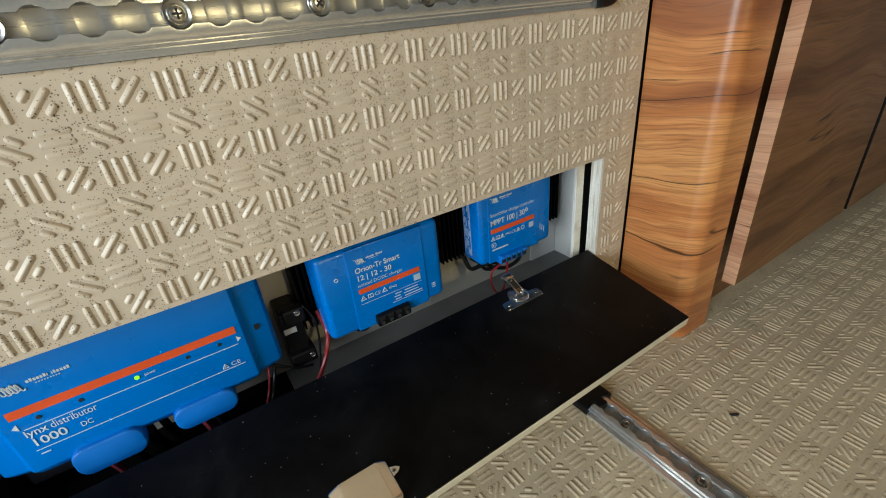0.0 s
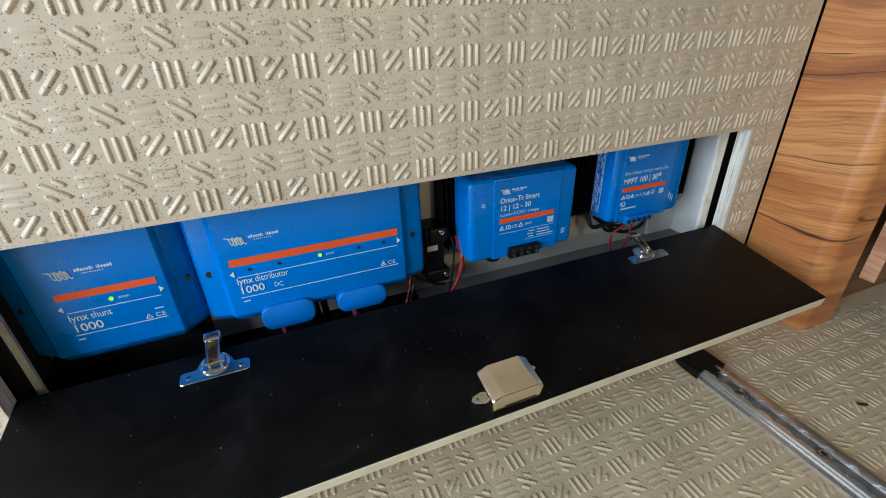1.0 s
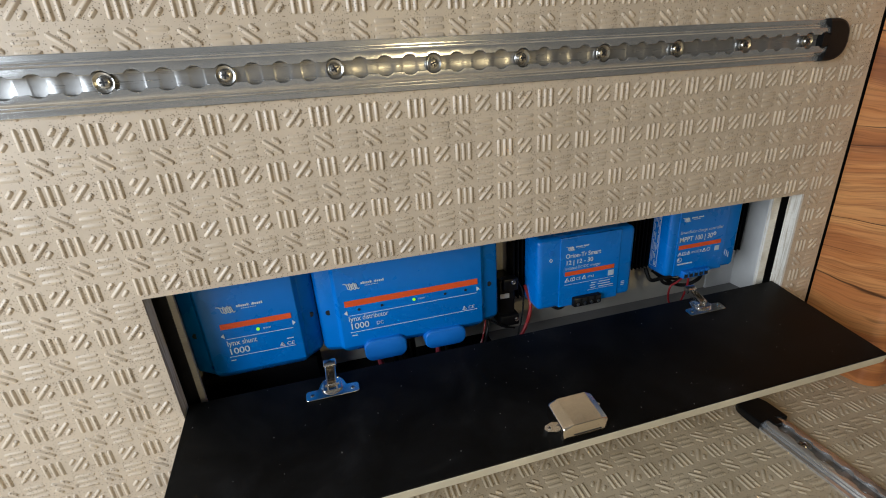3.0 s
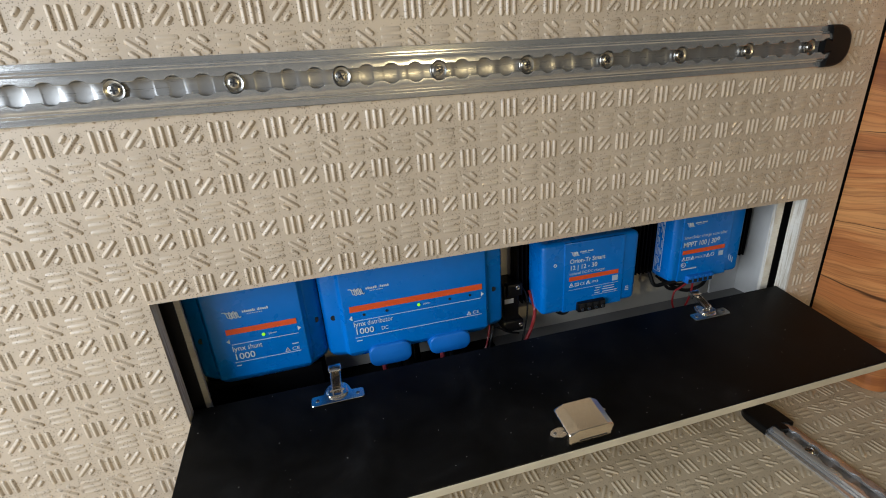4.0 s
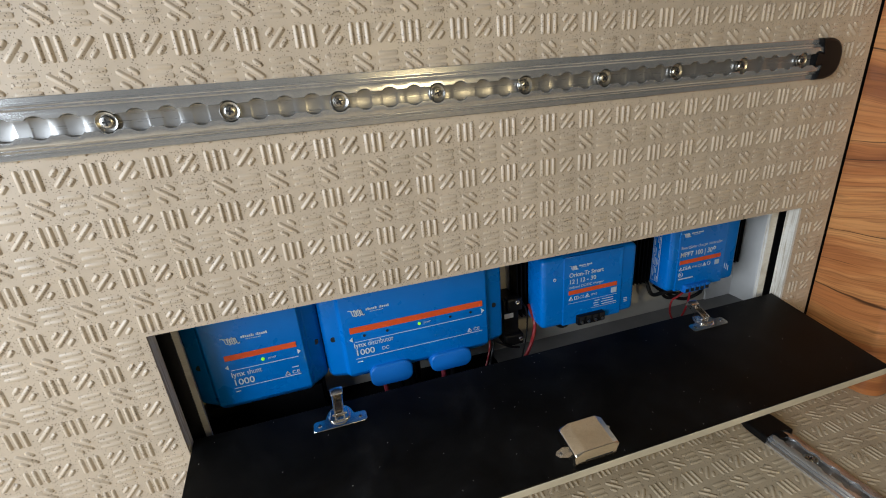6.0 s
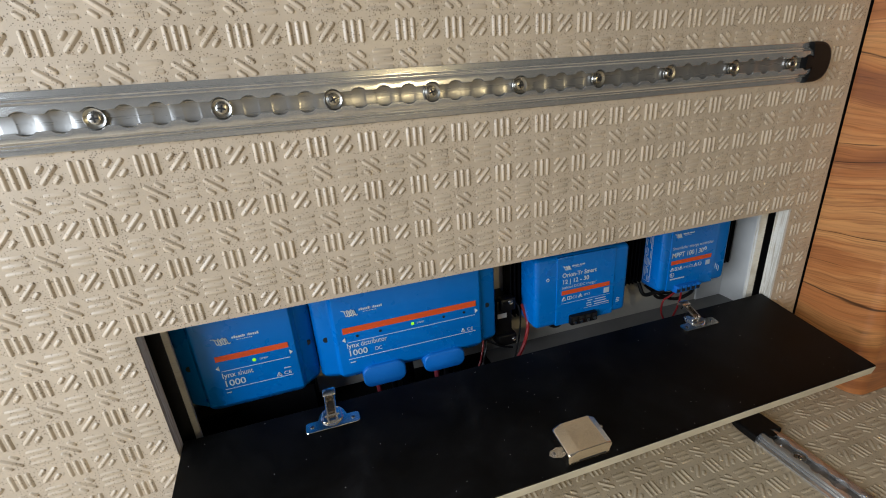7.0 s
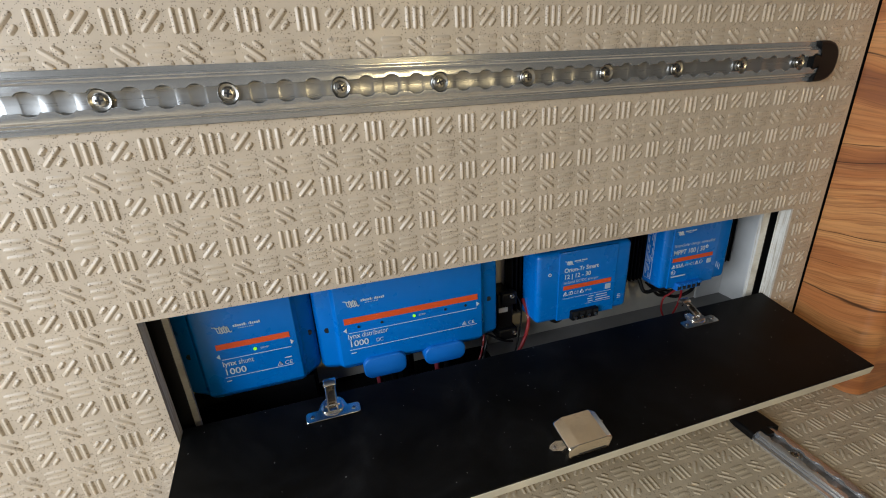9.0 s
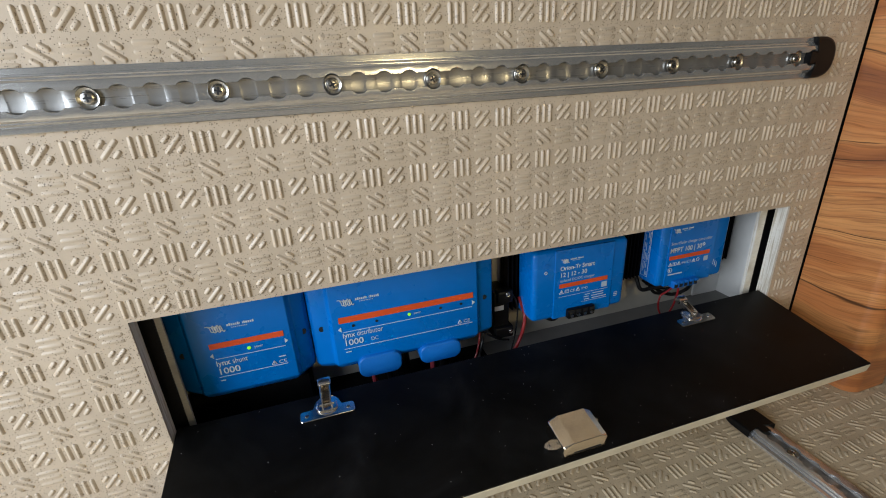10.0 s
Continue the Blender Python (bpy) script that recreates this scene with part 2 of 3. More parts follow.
    return bm


def tube(points, r, n=8, steps=6, bm=None):
    """A round cable through the points, smoothed."""
    bm = bm or bmesh.new()
    P = [Vector(p) for p in points]
    P = [P[0] * 2 - P[1]] + P + [P[-1] * 2 - P[-2]]
    line = []
    for i in range(1, len(P) - 2):
        for s in range(steps):
            t = s / steps
            a, b, c, d = P[i - 1:i + 3]
            line.append(0.5 * ((2 * b) + (c - a) * t + (2 * a - 5 * b + 4 * c - d) * t * t + (3 * b - a - 3 * c + d) * t ** 3))
    line.append(P[-2])
    rings, side = [], Vector((0.31, 0.2, 0.93))
    for i, p in enumerate(line):
        d = (line[min(i + 1, len(line) - 1)] - line[max(i - 1, 0)]).normalized()
        u = d.cross(side).normalized()
        w = d.cross(u)
        rings.append([bm.verts.new(p + r * (math.cos(a) * u + math.sin(a) * w)) for a in (2 * math.pi * j / n for j in range(n))])
    for a, b in zip(rings, rings[1:]):
        for j in range(n):
            bm.faces.new((a[j], a[(j + 1) % n], b[(j + 1) % n], b[j]))
    bm.faces.new(rings[0])
    bm.faces.new(rings[-1][::-1])
    return bm


def rounded(x0, x1, z0, z1, r, n=5):
    """Outline of a rectangle with round corners."""
    pts = []
    for cx, cz, a0 in ((x1 - r, z0 + r, -90), (x1 - r, z1 - r, 0), (x0 + r, z1 - r, 90), (x0 + r, z0 + r, 180)):
        pts += [(cx + r * math.cos(radians(a0 + 90 * i / n)), cz + r * math.sin(radians(a0 + 90 * i / n))) for i in range(n + 1)]
    return pts


def lettering(text, x, z, y, size, material, parent, width=None, bold=0.0, name="lettering", label=""):
    """Printed words on a face that looks to -y; x, z is the left end of the base line."""
    cu = bpy.data.curves.new(name, "FONT")
    cu.body, cu.size, cu.extrude, cu.offset = text, size, 0.0, bold
    tmp = bpy.data.objects.new(name, cu)
    scene.collection.objects.link(tmp)
    bpy.context.view_layer.update()
    me = bpy.data.meshes.new_from_object(tmp.evaluated_get(bpy.context.evaluated_depsgraph_get()))
    bpy.data.objects.remove(tmp)
    wide = max(v.co.x for v in me.vertices) - min(v.co.x for v in me.vertices)
    k = width / wide if width else 1.0
    me.transform(Matrix.Translation((x, y, z)) @ Matrix(((k, 0, 0, 0), (0, 0, -1, 0), (0, 1, 0, 0), (0, 0, 0, 1))))
    me.materials.clear()
    me.materials.append(material)
    return part(name, me, material, parent, label)


def printed(pts, y, material, parent, name, label=""):
    """A flat printed shape on a face that looks to -y."""
    return part(name, prism(pts, "y", y, y + 0.0004), material, parent, label, smooth=False)


def bar(x0, x1, z0, z1, y, material, parent, name="print_bar", label=""):
    return printed([(x0, z0), (x1, z0), (x1, z1), (x0, z1)], y, material, parent, name, label)


# ---- the place ----
# front panel of the bench, its opening closed by a drop-down flap
OPEN = (-0.033, 0.884, 0.138, 0.3115)
WALL_END = 0.9468
wall = part("wall_north", frame_panel((-1.40, WALL_END, 0.0, 1.90), OPEN, 0.0, 0.003), VINYL, smooth=False)
tagged(wall, "cream speckled vinyl lining with raised tread pattern", "wall", kind="structure")
part("plywood_core", frame_panel((-1.40, WALL_END, 0.0, 1.90), (OPEN[0] - 0.001, OPEN[1] + 0.001, OPEN[2], OPEN[3] + 0.0008), 0.0032, 0.022), PLY, wall, "raw plywood edge behind the lining", smooth=False)

floor = part("floor", box(-1.50, 2.60, -1.95, 0.30, -0.04, 0.0), VINYL_FLOOR, smooth=False)
tagged(floor, "cream speckled vinyl floor with raised tread pattern", "floor", kind="structure")

# unseen shell added to close the room, dark grey to cut bounce light
ceiling = tagged(part("ceiling", box(-1.50, 2.60, -1.95, 0.30, 1.90, 1.94), PAINT, smooth=False), "unseen van ceiling, dark grey to cut bounce light", "ceiling", kind="structure")
tagged(part("wall_south", box(-1.50, 2.60, -1.95, -1.91, 0.0, 1.90), PAINT, smooth=False), "unseen side wall of the van, dark grey to cut bounce light", "wall", kind="structure")
tagged(part("wall_east", box(2.56, 2.60, -1.91, 0.30, 0.0, 1.90), PAINT, smooth=False), "unseen end wall of the van, dark grey to cut bounce light", "wall", kind="structure")
wall_west = bmesh.new()
for y0, y1, z0, z1 in ((-1.91, -1.80, 0, 1.9), (-0.35, 0.30, 0, 1.9), (-1.80, -0.35, 0, 0.12), (-1.80, -0.35, 1.72, 1.9)):
    box(-1.44, -1.40, y0, y1, z0, z1, bm=wall_west)
tagged(part("wall_west", wall_west, PAINT, smooth=False), "unseen dark grey wall with an open doorway to daylight", "wall", kind="structure")

# compartment behind the opening
comp = part("compartment_back", box(-0.22, 0.949, 0.135, 0.150, 0.0, 0.44), GREY, smooth=False)
tagged(comp, "light grey board behind the electrical units", "back panel", kind="structure")
tagged(part("compartment_lining", box(0.868, 0.929, 0.1312, 0.1348, 0.0905, 0.399), PALE, smooth=False), "pale board behind the charge controller", "lining", kind="structure")
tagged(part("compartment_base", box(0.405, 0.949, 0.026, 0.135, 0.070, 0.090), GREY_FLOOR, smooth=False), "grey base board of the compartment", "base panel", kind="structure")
# left base board coloured near-black in place of the shade under the units
tagged(part("compartment_base_shade", box(-0.22, 0.4045, 0.026, 0.135, 0.070, 0.090), SINK_AND_SHADE, smooth=False), "left base board under the shunt and distributor, black for shade", "mat", kind="structure")
# black filler drawn as the shadow gap beside the cabinet
tagged(part("trim", box(0.9470, 1.0475, 0.004, 0.0195, 0.001, 0.78), SINK_AND_SHADE, smooth=False), "black strip for the shadow gap between the lining and the cabinet", "strip", kind="structure")
tagged(part("compartment_top", box(-0.22, 0.949, 0.022, 0.135, 0.400, 0.415), GREY, smooth=False), "grey top board of the compartment", "top panel", kind="structure")
# near-black colour stands in for the shade at this end
tagged(part("compartment_side", box(-0.22, -0.20, 0.022, 0.135, 0.090, 0.400), SINK_AND_SHADE, smooth=False), "end board of the compartment, black for its shade", "side panel", kind="structure")
tagged(part("compartment_side", box(0.930, 0.949, 0.022, 0.135, 0.090, 0.400), PALE, smooth=False), "grey end board of the compartment", "side panel", kind="structure")
tagged(part("trim", box(0.8650, 0.8795, 0.030, 0.0355, 0.0905, 0.399), PLY, smooth=False), "pale plywood batten inside the opening", "batten", kind="structure")
# black strips by both battens stand in for the shaded gaps
tagged(part("trim", box(0.8805, 0.9295, 0.0310, 0.044, 0.0905, 0.399), BLACK, smooth=False), "black strip for the shaded gap beside the batten", "strip", kind="structure")
tagged(part("trim", box(-0.0215, -0.0150, 0.030, 0.034, 0.0905, 0.399), PLY_DARK, smooth=False), "grey plywood batten inside the opening", "batten", kind="structure")
tagged(part("trim", box(-0.090, -0.0225, 0.0305, 0.044, 0.0905, 0.399), BLACK, smooth=False), "black strip for the shaded gap beside the batten", "strip", kind="structure")

lamp = thing("wall_lamp", (0.70, -1.91, 0.72), "small round warm lamp on the wall", "lamp")
part("backplate", cylinder((0.70, -1.900, 0.72), (0, 1, 0), 0.07, 0.020, 32), CHROME, lamp)


# ---- tread pattern: half-round bars in a checker of four cells ----
def tread(name, pitch_u, pitch_v, u0, v0, span_u, span_v, place, allowed, tall, material):
    """u0, v0: centre of one cell of upright bars; tall: height of the bars; place maps (u, v, height) to the world."""
    across = [(o, max(0.0, math.cos(math.pi * o / 2)) ** 1.3) for o in (-1, -0.72, -0.48, -0.24, 0, 0.24, 0.48, 0.72, 1)]
    verts, faces = [], []
    rng = random.Random(5)
    cells = {(0, 0): "up", (1, 0): "rise", (0, 1): "fall", (1, 1): "flat"}

    def stroke(cu, cv, ang, length, wide, top):
        du, dv = math.cos(ang), math.sin(ang)
        ok = [allowed(cu + du * length * s, cv + dv * length * s) for s in np.linspace(-0.5, 0.5, 9)]
        runs, best = [], None
        i = 0
        while i < 9:
            if ok[i]:
                j = i
                while j + 1 < 9 and ok[j + 1]:
                    j += 1
                runs.append((j - i, i, j))
                i = j
            i += 1
        if not runs:
            return
        best = max(runs)
        if best[0] < 3:
            return
        lo, hi = -0.5 + best[1] / 8, -0.5 + best[2] / 8
        mu, ln = (lo + hi) / 2 * length, (hi - lo) * length
        cu, cv = cu + du * mu, cv + dv * mu
        base = len(verts)
        high = top * rng.uniform(0.85, 1.1)
        tips = [(0.0, 0.0), (0.05 * wide, 0.5), (0.16 * wide, 0.8), (0.36 * wide, 1.0)]
        sec = [(-1 + 2 * d / ln, k) for d, k in tips] + [(1 - 2 * d / ln, k) for d, k in tips[::-1]]
        for s, k in sec:
            for e, lift in across:
                o = e * wide * 0.5 * max(k, 0.12)
                along = s * ln * 0.5
                verts.append(place(cu + du * along - dv * o, cv + dv * along + du * o, high * lift * k))
        na = len(across)
        for i in range(len(sec) - 1):
            for j in range(na - 1):
                a = base + i * na + j
                faces.append((a, a + 1, a + na + 1, a + na))

    for i in range(math.floor((span_u[0] - u0) / pitch_u) - 1, math.ceil((span_u[1] - u0) / pitch_u) + 2):
        for j in range(math.floor((span_v[0] - v0) / pitch_v) - 1, math.ceil((span_v[1] - v0) / pitch_v) + 2):
            cu, cv = u0 + i * pitch_u, v0 + j * pitch_v
            kind = cells[i % 2, j % 2]
            ang = {"up": 90, "flat": 0, "rise": 47, "fall": -38}[kind]
            a = radians(ang)
            nu, nv = -math.sin(a), math.cos(a)
            for o in (-1, 0, 1):
                if kind in ("up", "flat"):
                    length, off = 0.0208, 0.0076
                else:
                    length, off = (0.0228, 0.0) if o == 0 else (0.0096, 0.0074)
                stroke(cu + nu * o * off, cv + nv * o * off, a, length, 0.0052, tall if kind != "flat" else tall * 0.55)
    me = bpy.data.meshes.new(name)
    me.from_pydata(verts, [], faces)
    me.materials.append(material)
    me.shade_smooth()
    return me


def on_wall(u, v):
    if u > WALL_END - 0.002 or v > 0.80 or u < -0.80 or v < 0.004:
        return False
    return not (OPEN[0] - 0.001 < u < OPEN[1] + 0.001 and OPEN[2] < v < OPEN[3] + 0.001)


def on_floor(u, v):
    return not ((u > 0.960 and v > -0.108) or v > -0.004)


pattern = part("raised_pattern", tread("raised_pattern", 0.02579, 0.02615, -0.0250, 0.4835, (-0.72, 0.95), (0.0, 0.76), lambda u, v, h: (u, -h, v), on_wall, 0.0016, VINYL), VINYL, wall)
tagged(pattern, kind="stuff")
pattern = part("raised_pattern", tread("raised_pattern", 0.02640, 0.02670, 0.4340, -0.1310, (-0.45, 2.30), (-0.80, 0.0), lambda u, v, h: (u, v, h), on_floor, 0.00110, VINYL_FLOOR), VINYL_FLOOR, floor)
tagged(pattern, kind="stuff")


# ---- cargo rails ----
def rail_mesh(u0, u1, hole0, place):
    """Slotted anchor rail: scalloped slot over a round channel, stepped flanges. place maps (along, across, out)."""
    P, R, S = 0.0254, 0.0098, 0.0066
    us = []
    k = math.floor((u0 - hole0) / P) - 1
    edge = math.sqrt(R * R - S * S)
    while hole0 + k * P < u1 + P:
        c = hole0 + k * P
        us += [c + d for d in (-P / 2, -edge - 0.0004, -edge, -0.0065, -0.0052, -0.0035, -0.0018, 0, 0.0018, 0.0035, 0.0052, 0.0065, edge, edge + 0.0004)]
        k += 1
    us = [u0] + [u for u in us if u0 < u < u1] + [u1]
    flank = [(25.5, 0.0), (25.5, 2.6), (25.0, 3.0), (20.6, 3.4), (20.2, 2.6), (19.4, 2.6), (19.0, 4.4), (17.6, 6.2), (17.2, 5.4), (16.5, 5.4), (16.1, 7.2), (14.6, 9.0), (13.8, 9.3)]
    bm = bmesh.new()
    rows = []
    for u in us:
        d = abs((u - hole0 + P / 2) % P - P / 2)
        h = max(S, math.sqrt(max(R * R - d * d, 0))) * 1000
        f = 2.6 + 0.25 * min(1.0, d / edge) ** 2 + 0.12 * (d > edge)
        lip = max(h, 9.8)
        half = flank + [(h + 0.4, 9.3), (h, 8.9), (h, 6.9), (lip, 6.6), (lip, 6.0), (8.6, f + 1.1), (5.2, f + 0.35), (0.0, f)]
        line = half + [(-v, w) for v, w in half[-2::-1]]
        rows.append([bm.verts.new(place(u, v / 1000, w / 1000)) for v, w in line])
    for a, b in zip(rows, rows[1:]):
        for j in range(len(a) - 1):
            face = bm.faces.new((a[j], b[j], b[j + 1], a[j + 1]))
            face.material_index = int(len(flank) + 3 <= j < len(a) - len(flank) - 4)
    bm.faces.new(rows[0])
    bm.faces.new(rows[-1][::-1])
    return bm


def cap_mesh(u, sign, place, reach):
    """Black end cap: half-round end with a tongue in the slot; reach: its straight length."""
    bm = bmesh.new()
    r = 0.026
    pts = [(-0.004, -r), (-0.002, -r * 0.62), (0.0, -0.009), (-0.011, -0.0085), (-0.0125, -0.006), (-0.0125, 0.006), (-0.011, 0.0085), (0.0, 0.009), (-0.002, r * 0.62), (-0.004, r)]
    pts += [(reach + 0.029 * math.sin(radians(a)) ** 0.84, r * math.copysign(abs(math.cos(radians(a))) ** 0.84, math.cos(radians(a)))) for a in range(0, 181, 12)]
    rings = []
    for shrink, w in ((0.0, 0.0), (0.0, 0.0080), (0.0012, 0.0102), (0.0040, 0.0114)):
        ring = []
        for a, v in pts:
            L = math.hypot(a, v) or 1
            ring.append(bm.verts.new(place(u + sign * (a - shrink * (a / L if a > reach else 0)), v - shrink * v / L, w)))
        rings.append(ring)
    n = len(pts)
    for a, b in zip(rings, rings[1:]):
        for j in range(n):
            bm.faces.new((a[j], a[(j + 1) % n], b[(j + 1) % n], b[j]))
    bm.faces.new(rings[-1])
    bm.faces.new(rings[0][::-1])
    return bm


def screw_mesh():
    """A dished washer with a small button-head screw in it and a cross recess; axis +z."""
    bm = bmesh.new()
    n = 28

    def turn(prof, index):
        rings = [[bm.verts.new((r * math.cos(2 * math.pi * i / n), r * math.sin(2 * math.pi * i / n), z)) for i in range(n)] for r, z in prof]
        for a, b in zip(rings, rings[1:]):
            for i in range(n):
                bm.faces.new((a[i], a[(i + 1) % n], b[(i + 1) % n], b[i])).material_index = index
        bm.faces.new(rings[-1]).material_index = index

    turn([(0.0089, 0.0), (0.0090, 0.0024), (0.0086, 0.0028), (0.0078, 0.0024), (0.0062, 0.0016), (0.0054, 0.0013)], 0)
    turn([(0.0053, 0.0010), (0.0053, 0.0026), (0.0048, 0.0034), (0.0038, 0.0038), (0.0016, 0.0039)], 1)
    for x, y in ((0.0034, 0.00075), (0.00075, 0.0034)):
        old = set(bm.faces)
        box(-x, x, -y, y, 0.0030, 0.00402 + x * 0.02, bm=bm)
        for face in set(bm.faces) - old:
            face.material_index = 2
    me = finish("screw", bm, WASHER)
    me.materials.append(STEEL)
    me.materials.append(DARK)
    return me


SCREW = screw_mesh()
SMALL = Matrix.Scale(0.42, 4)


def add_screw(parent, m, name="screw"):
    bpy.context.view_layer.update()
    s = new(name, SCREW)
    s.parent = parent
    s.matrix_parent_inverse = parent.matrix_world.inverted()
    s.matrix_basis = m
    return s


RAIL_Z = 0.5275
at_wall = lambda u, v, w: (u, -w, RAIL_Z + v)
wall_rail = thing("cargo_rail", (0.0, 0.0, RAIL_Z), "brushed aluminium slotted cargo rail screwed to the lined wall", "rail", "cargo rails")
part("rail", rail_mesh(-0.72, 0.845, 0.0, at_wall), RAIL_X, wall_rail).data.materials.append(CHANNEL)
part("end_cap", cap_mesh(0.845, 1, at_wall, 0.006), BLACK, wall_rail, "black plastic end cap")
rng = random.Random(3)
for i in range(-6, 9):
    add_screw(wall_rail, pose(0.1016 * i, -0.0038, RAIL_Z, 90, 0, 0) @ pose(0, 0, 0, 0, 0, rng.uniform(0, 90)))

RAIL_C = 0.7615
at_floor = lambda u, v, w: (RAIL_C + v, -u, w)
floor_rail = thing("cargo_rail", (RAIL_C, -0.5, 0.0), "brushed aluminium slotted cargo rail screwed to the floor", "rail", "cargo rails")
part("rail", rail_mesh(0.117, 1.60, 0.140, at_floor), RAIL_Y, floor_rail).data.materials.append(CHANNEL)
part("end_cap", cap_mesh(0.117, -1, at_floor, 0.020), BLACK, floor_rail, "black plastic end cap")
for i in range(0, 13):
    add_screw(floor_rail, pose(RAIL_C, -0.1654 - 0.1016 * i, 0.0028) @ pose(0, 0, 0, 0, 0, rng.uniform(0, 90)))


# ---- wooden cabinet beside the bench ----
cabinet = thing("cabinet", (1.5, 0.0, 0.0), "warm brown wood-veneer cabinet with a rounded corner on the vinyl floor", "cabinet")
R = 0.024
FRONT = -0.111
outline = [(0.9562, 0.0016), (0.9680, FRONT + R)]
outline += [(0.9680 + R - R * math.cos(radians(a)), FRONT + R - R * math.sin(radians(a))) for a in range(9, 82, 8)]
outline += [(0.9680 + R, FRONT), (1.0480, FRONT), (1.0480, 0.0016)]
part("side_panel", prism(outline, "z", 0.001, 0.78), WOOD_SIDE, cabinet, "orange-brown veneer with dark grain lines")
part("carcass", box(1.0490, 2.40, FRONT + 0.030, 0.020, 0.001, 0.78), WOOD_SHADED, cabinet, "brown veneer front frame, darkened for shade", smooth=False)
for x0, x1 in ((1.070, 1.490), (1.510, 2.30)):
    door = part("door", box(x0, x1, -0.1330, -0.1120, 0.078, 0.76, 0.0012, 1), WOOD_SHADED, cabinet, "brown veneer door panel, darkened for shade")
    # second band is black so the gap between the doors looks shaded
    part("edge_band", box(x0 - 0.0012, x0 - 0.0001, -0.1327, -0.1123, 0.0785, 0.7595), WOOD_EDGE if x0 < 1.2 else BLACK, door, "pale pinkish wood edge band" if x0 < 1.2 else "black strip for the shaded gap between the doors", smooth=False)


# ---- drop-down flap with hinges and catch ----
FLAP = Matrix.Translation((0, 0, 0.1525)) @ pose(0, 0, 0, 10.4, 0, 0)


def turned(bm, m=FLAP):
    bmesh.ops.transform(bm, matrix=m, verts=bm.verts)
    return bm


flap = thing("flap_door", (0.42, 0.0, 0.15), "open drop-down flap with black inner face and cream edges", "flap door")
part("panel", turned(box(-0.0305, 0.8815, -0.1625, 0.0165, -0.0022, 0.0, 0.0006, 1)), LAMINATE, flap, "dusty black laminate face")
part("core", turned(box(-0.0310, 0.8820, -0.1630, 0.0168, -0.0155, -0.0024, 0.0008, 1)), CREAM, flap, "cream plywood core and front edge")


def hinge(xc):
    pts = []
    ends = [(0.0295, -0.0225), (0.0320, -0.0215), (0.0330, -0.0190), (0.0330, -0.0105), (0.0320, -0.0080), (0.0295, -0.0070), (0.0180, -0.0066)]
    pts += [(xc + px, py) for px, py in ends]
    pts += [(xc + 0.0165 * math.cos(radians(a)), -0.006 + 0.0165 * math.sin(radians(a))) for a in range(12, 169, 12)]
    pts += [(xc - px, py) for px, py in ends[::-1]]
    plate = part("hinge", turned(prism(pts, "z", 0.0002, 0.0022, bevel=0.0005, seg=1)), CHROME, flap, "chrome cup hinge")
    cup = bmesh.new()
    rings = []
    for r, z in ((0.0140, 0.0022), (0.0128, 0.0030), (0.0110, 0.0027), (0.0096, 0.0023)):
        rings.append([cup.verts.new((xc + r * math.cos(2 * math.pi * i / 28), -0.006 + r * math.sin(2 * math.pi * i / 28), z)) for i in range(28)])
    for a, b in zip(rings, rings[1:]):
        for i in range(28):
            cup.faces.new((a[i], a[(i + 1) % 28], b[(i + 1) % 28], b[i]))
    cup.faces.new(rings[-1])
    part("cup", turned(cup), CHROME, plate)
    # folded channel arm that rises from the cup towards the compartment
    m = FLAP @ Matrix.Translation((xc, -0.007, 0.0025)) @ pose(0, 0, 0, 12, 0, 0)
    w = 0.0066
    for side in (-1, 1):
        cheek = [(side * w, 0.0), (side * w, 0.0078), (side * (w - 0.0008), 0.0086), (side * (w - 0.0024), 0.0086), (side * (w - 0.0026), 0.0078), (side * (w - 0.0018), 0.0070), (side * (w - 0.0018), 0.0)]
        part("arm_cheek", turned(prism(cheek, "y", 0.0, 0.028), m), CHROME, plate, "folded chrome cheek of the hinge arm")
    part("arm", turned(box(-w + 0.0019, w - 0.0019, 0.0005, 0.0275, 0.0004, 0.0030), m), BRASSY, plate, "zinc hinge arm")
    part("arm_bridge", turned(box(-w + 0.0020, w - 0.0020, 0.0030, 0.0085, 0.0032, 0.0074, 0.0006, 1), m), BRASSY, plate)
    head = box(-0.0082, 0.0082, 0.0250, 0.036, 0.0005, 0.0098, 0.0018, 3)
    part("arm_clip", turned(head, m), CHROME, plate)
    part("collar", turned(prism(rounded(-0.0118, 0.0118, -0.0085, 0.0110, 0.0035, 4), "z", -0.0004, 0.0020, bevel=0.0007, seg=2), FLAP @ Matrix.Translation((xc, -0.006, 0.0026))), CHROME, plate)
    part("pivot", turned(cylinder((0, 0.002, 0.002), (1, 0, 0), 0.0016, 0.018, 12), m), CHROME, plate)
    for dx in (-0.025, 0.025):
        add_screw(plate, FLAP @ Matrix.Translation((xc + dx, -0.0145, 0.0008)) @ Matrix.Scale(0.50, 4))
    return plate


hinge(0.1435)
hinge(0.7150)

body = bmesh.new()
for x0, x1, y0, y1, z, r in ((0.3870, 0.4445, -0.1585, -0.1185, 0.0003, 0.0040), (0.3870, 0.4445, -0.1585, -0.1185, 0.0178, 0.0040),
                             (0.3880, 0.4435, -0.1575, -0.1195, 0.0194, 0.0034), (0.3990, 0.4345, -0.1575, -0.1195, 0.0238, 0.0010)):
    for u, v in rounded(x0, x1, y0, y1, r, 4):
        body.verts.new((u, v, z))
bmesh.ops.convex_hull(body, input=body.verts[:])
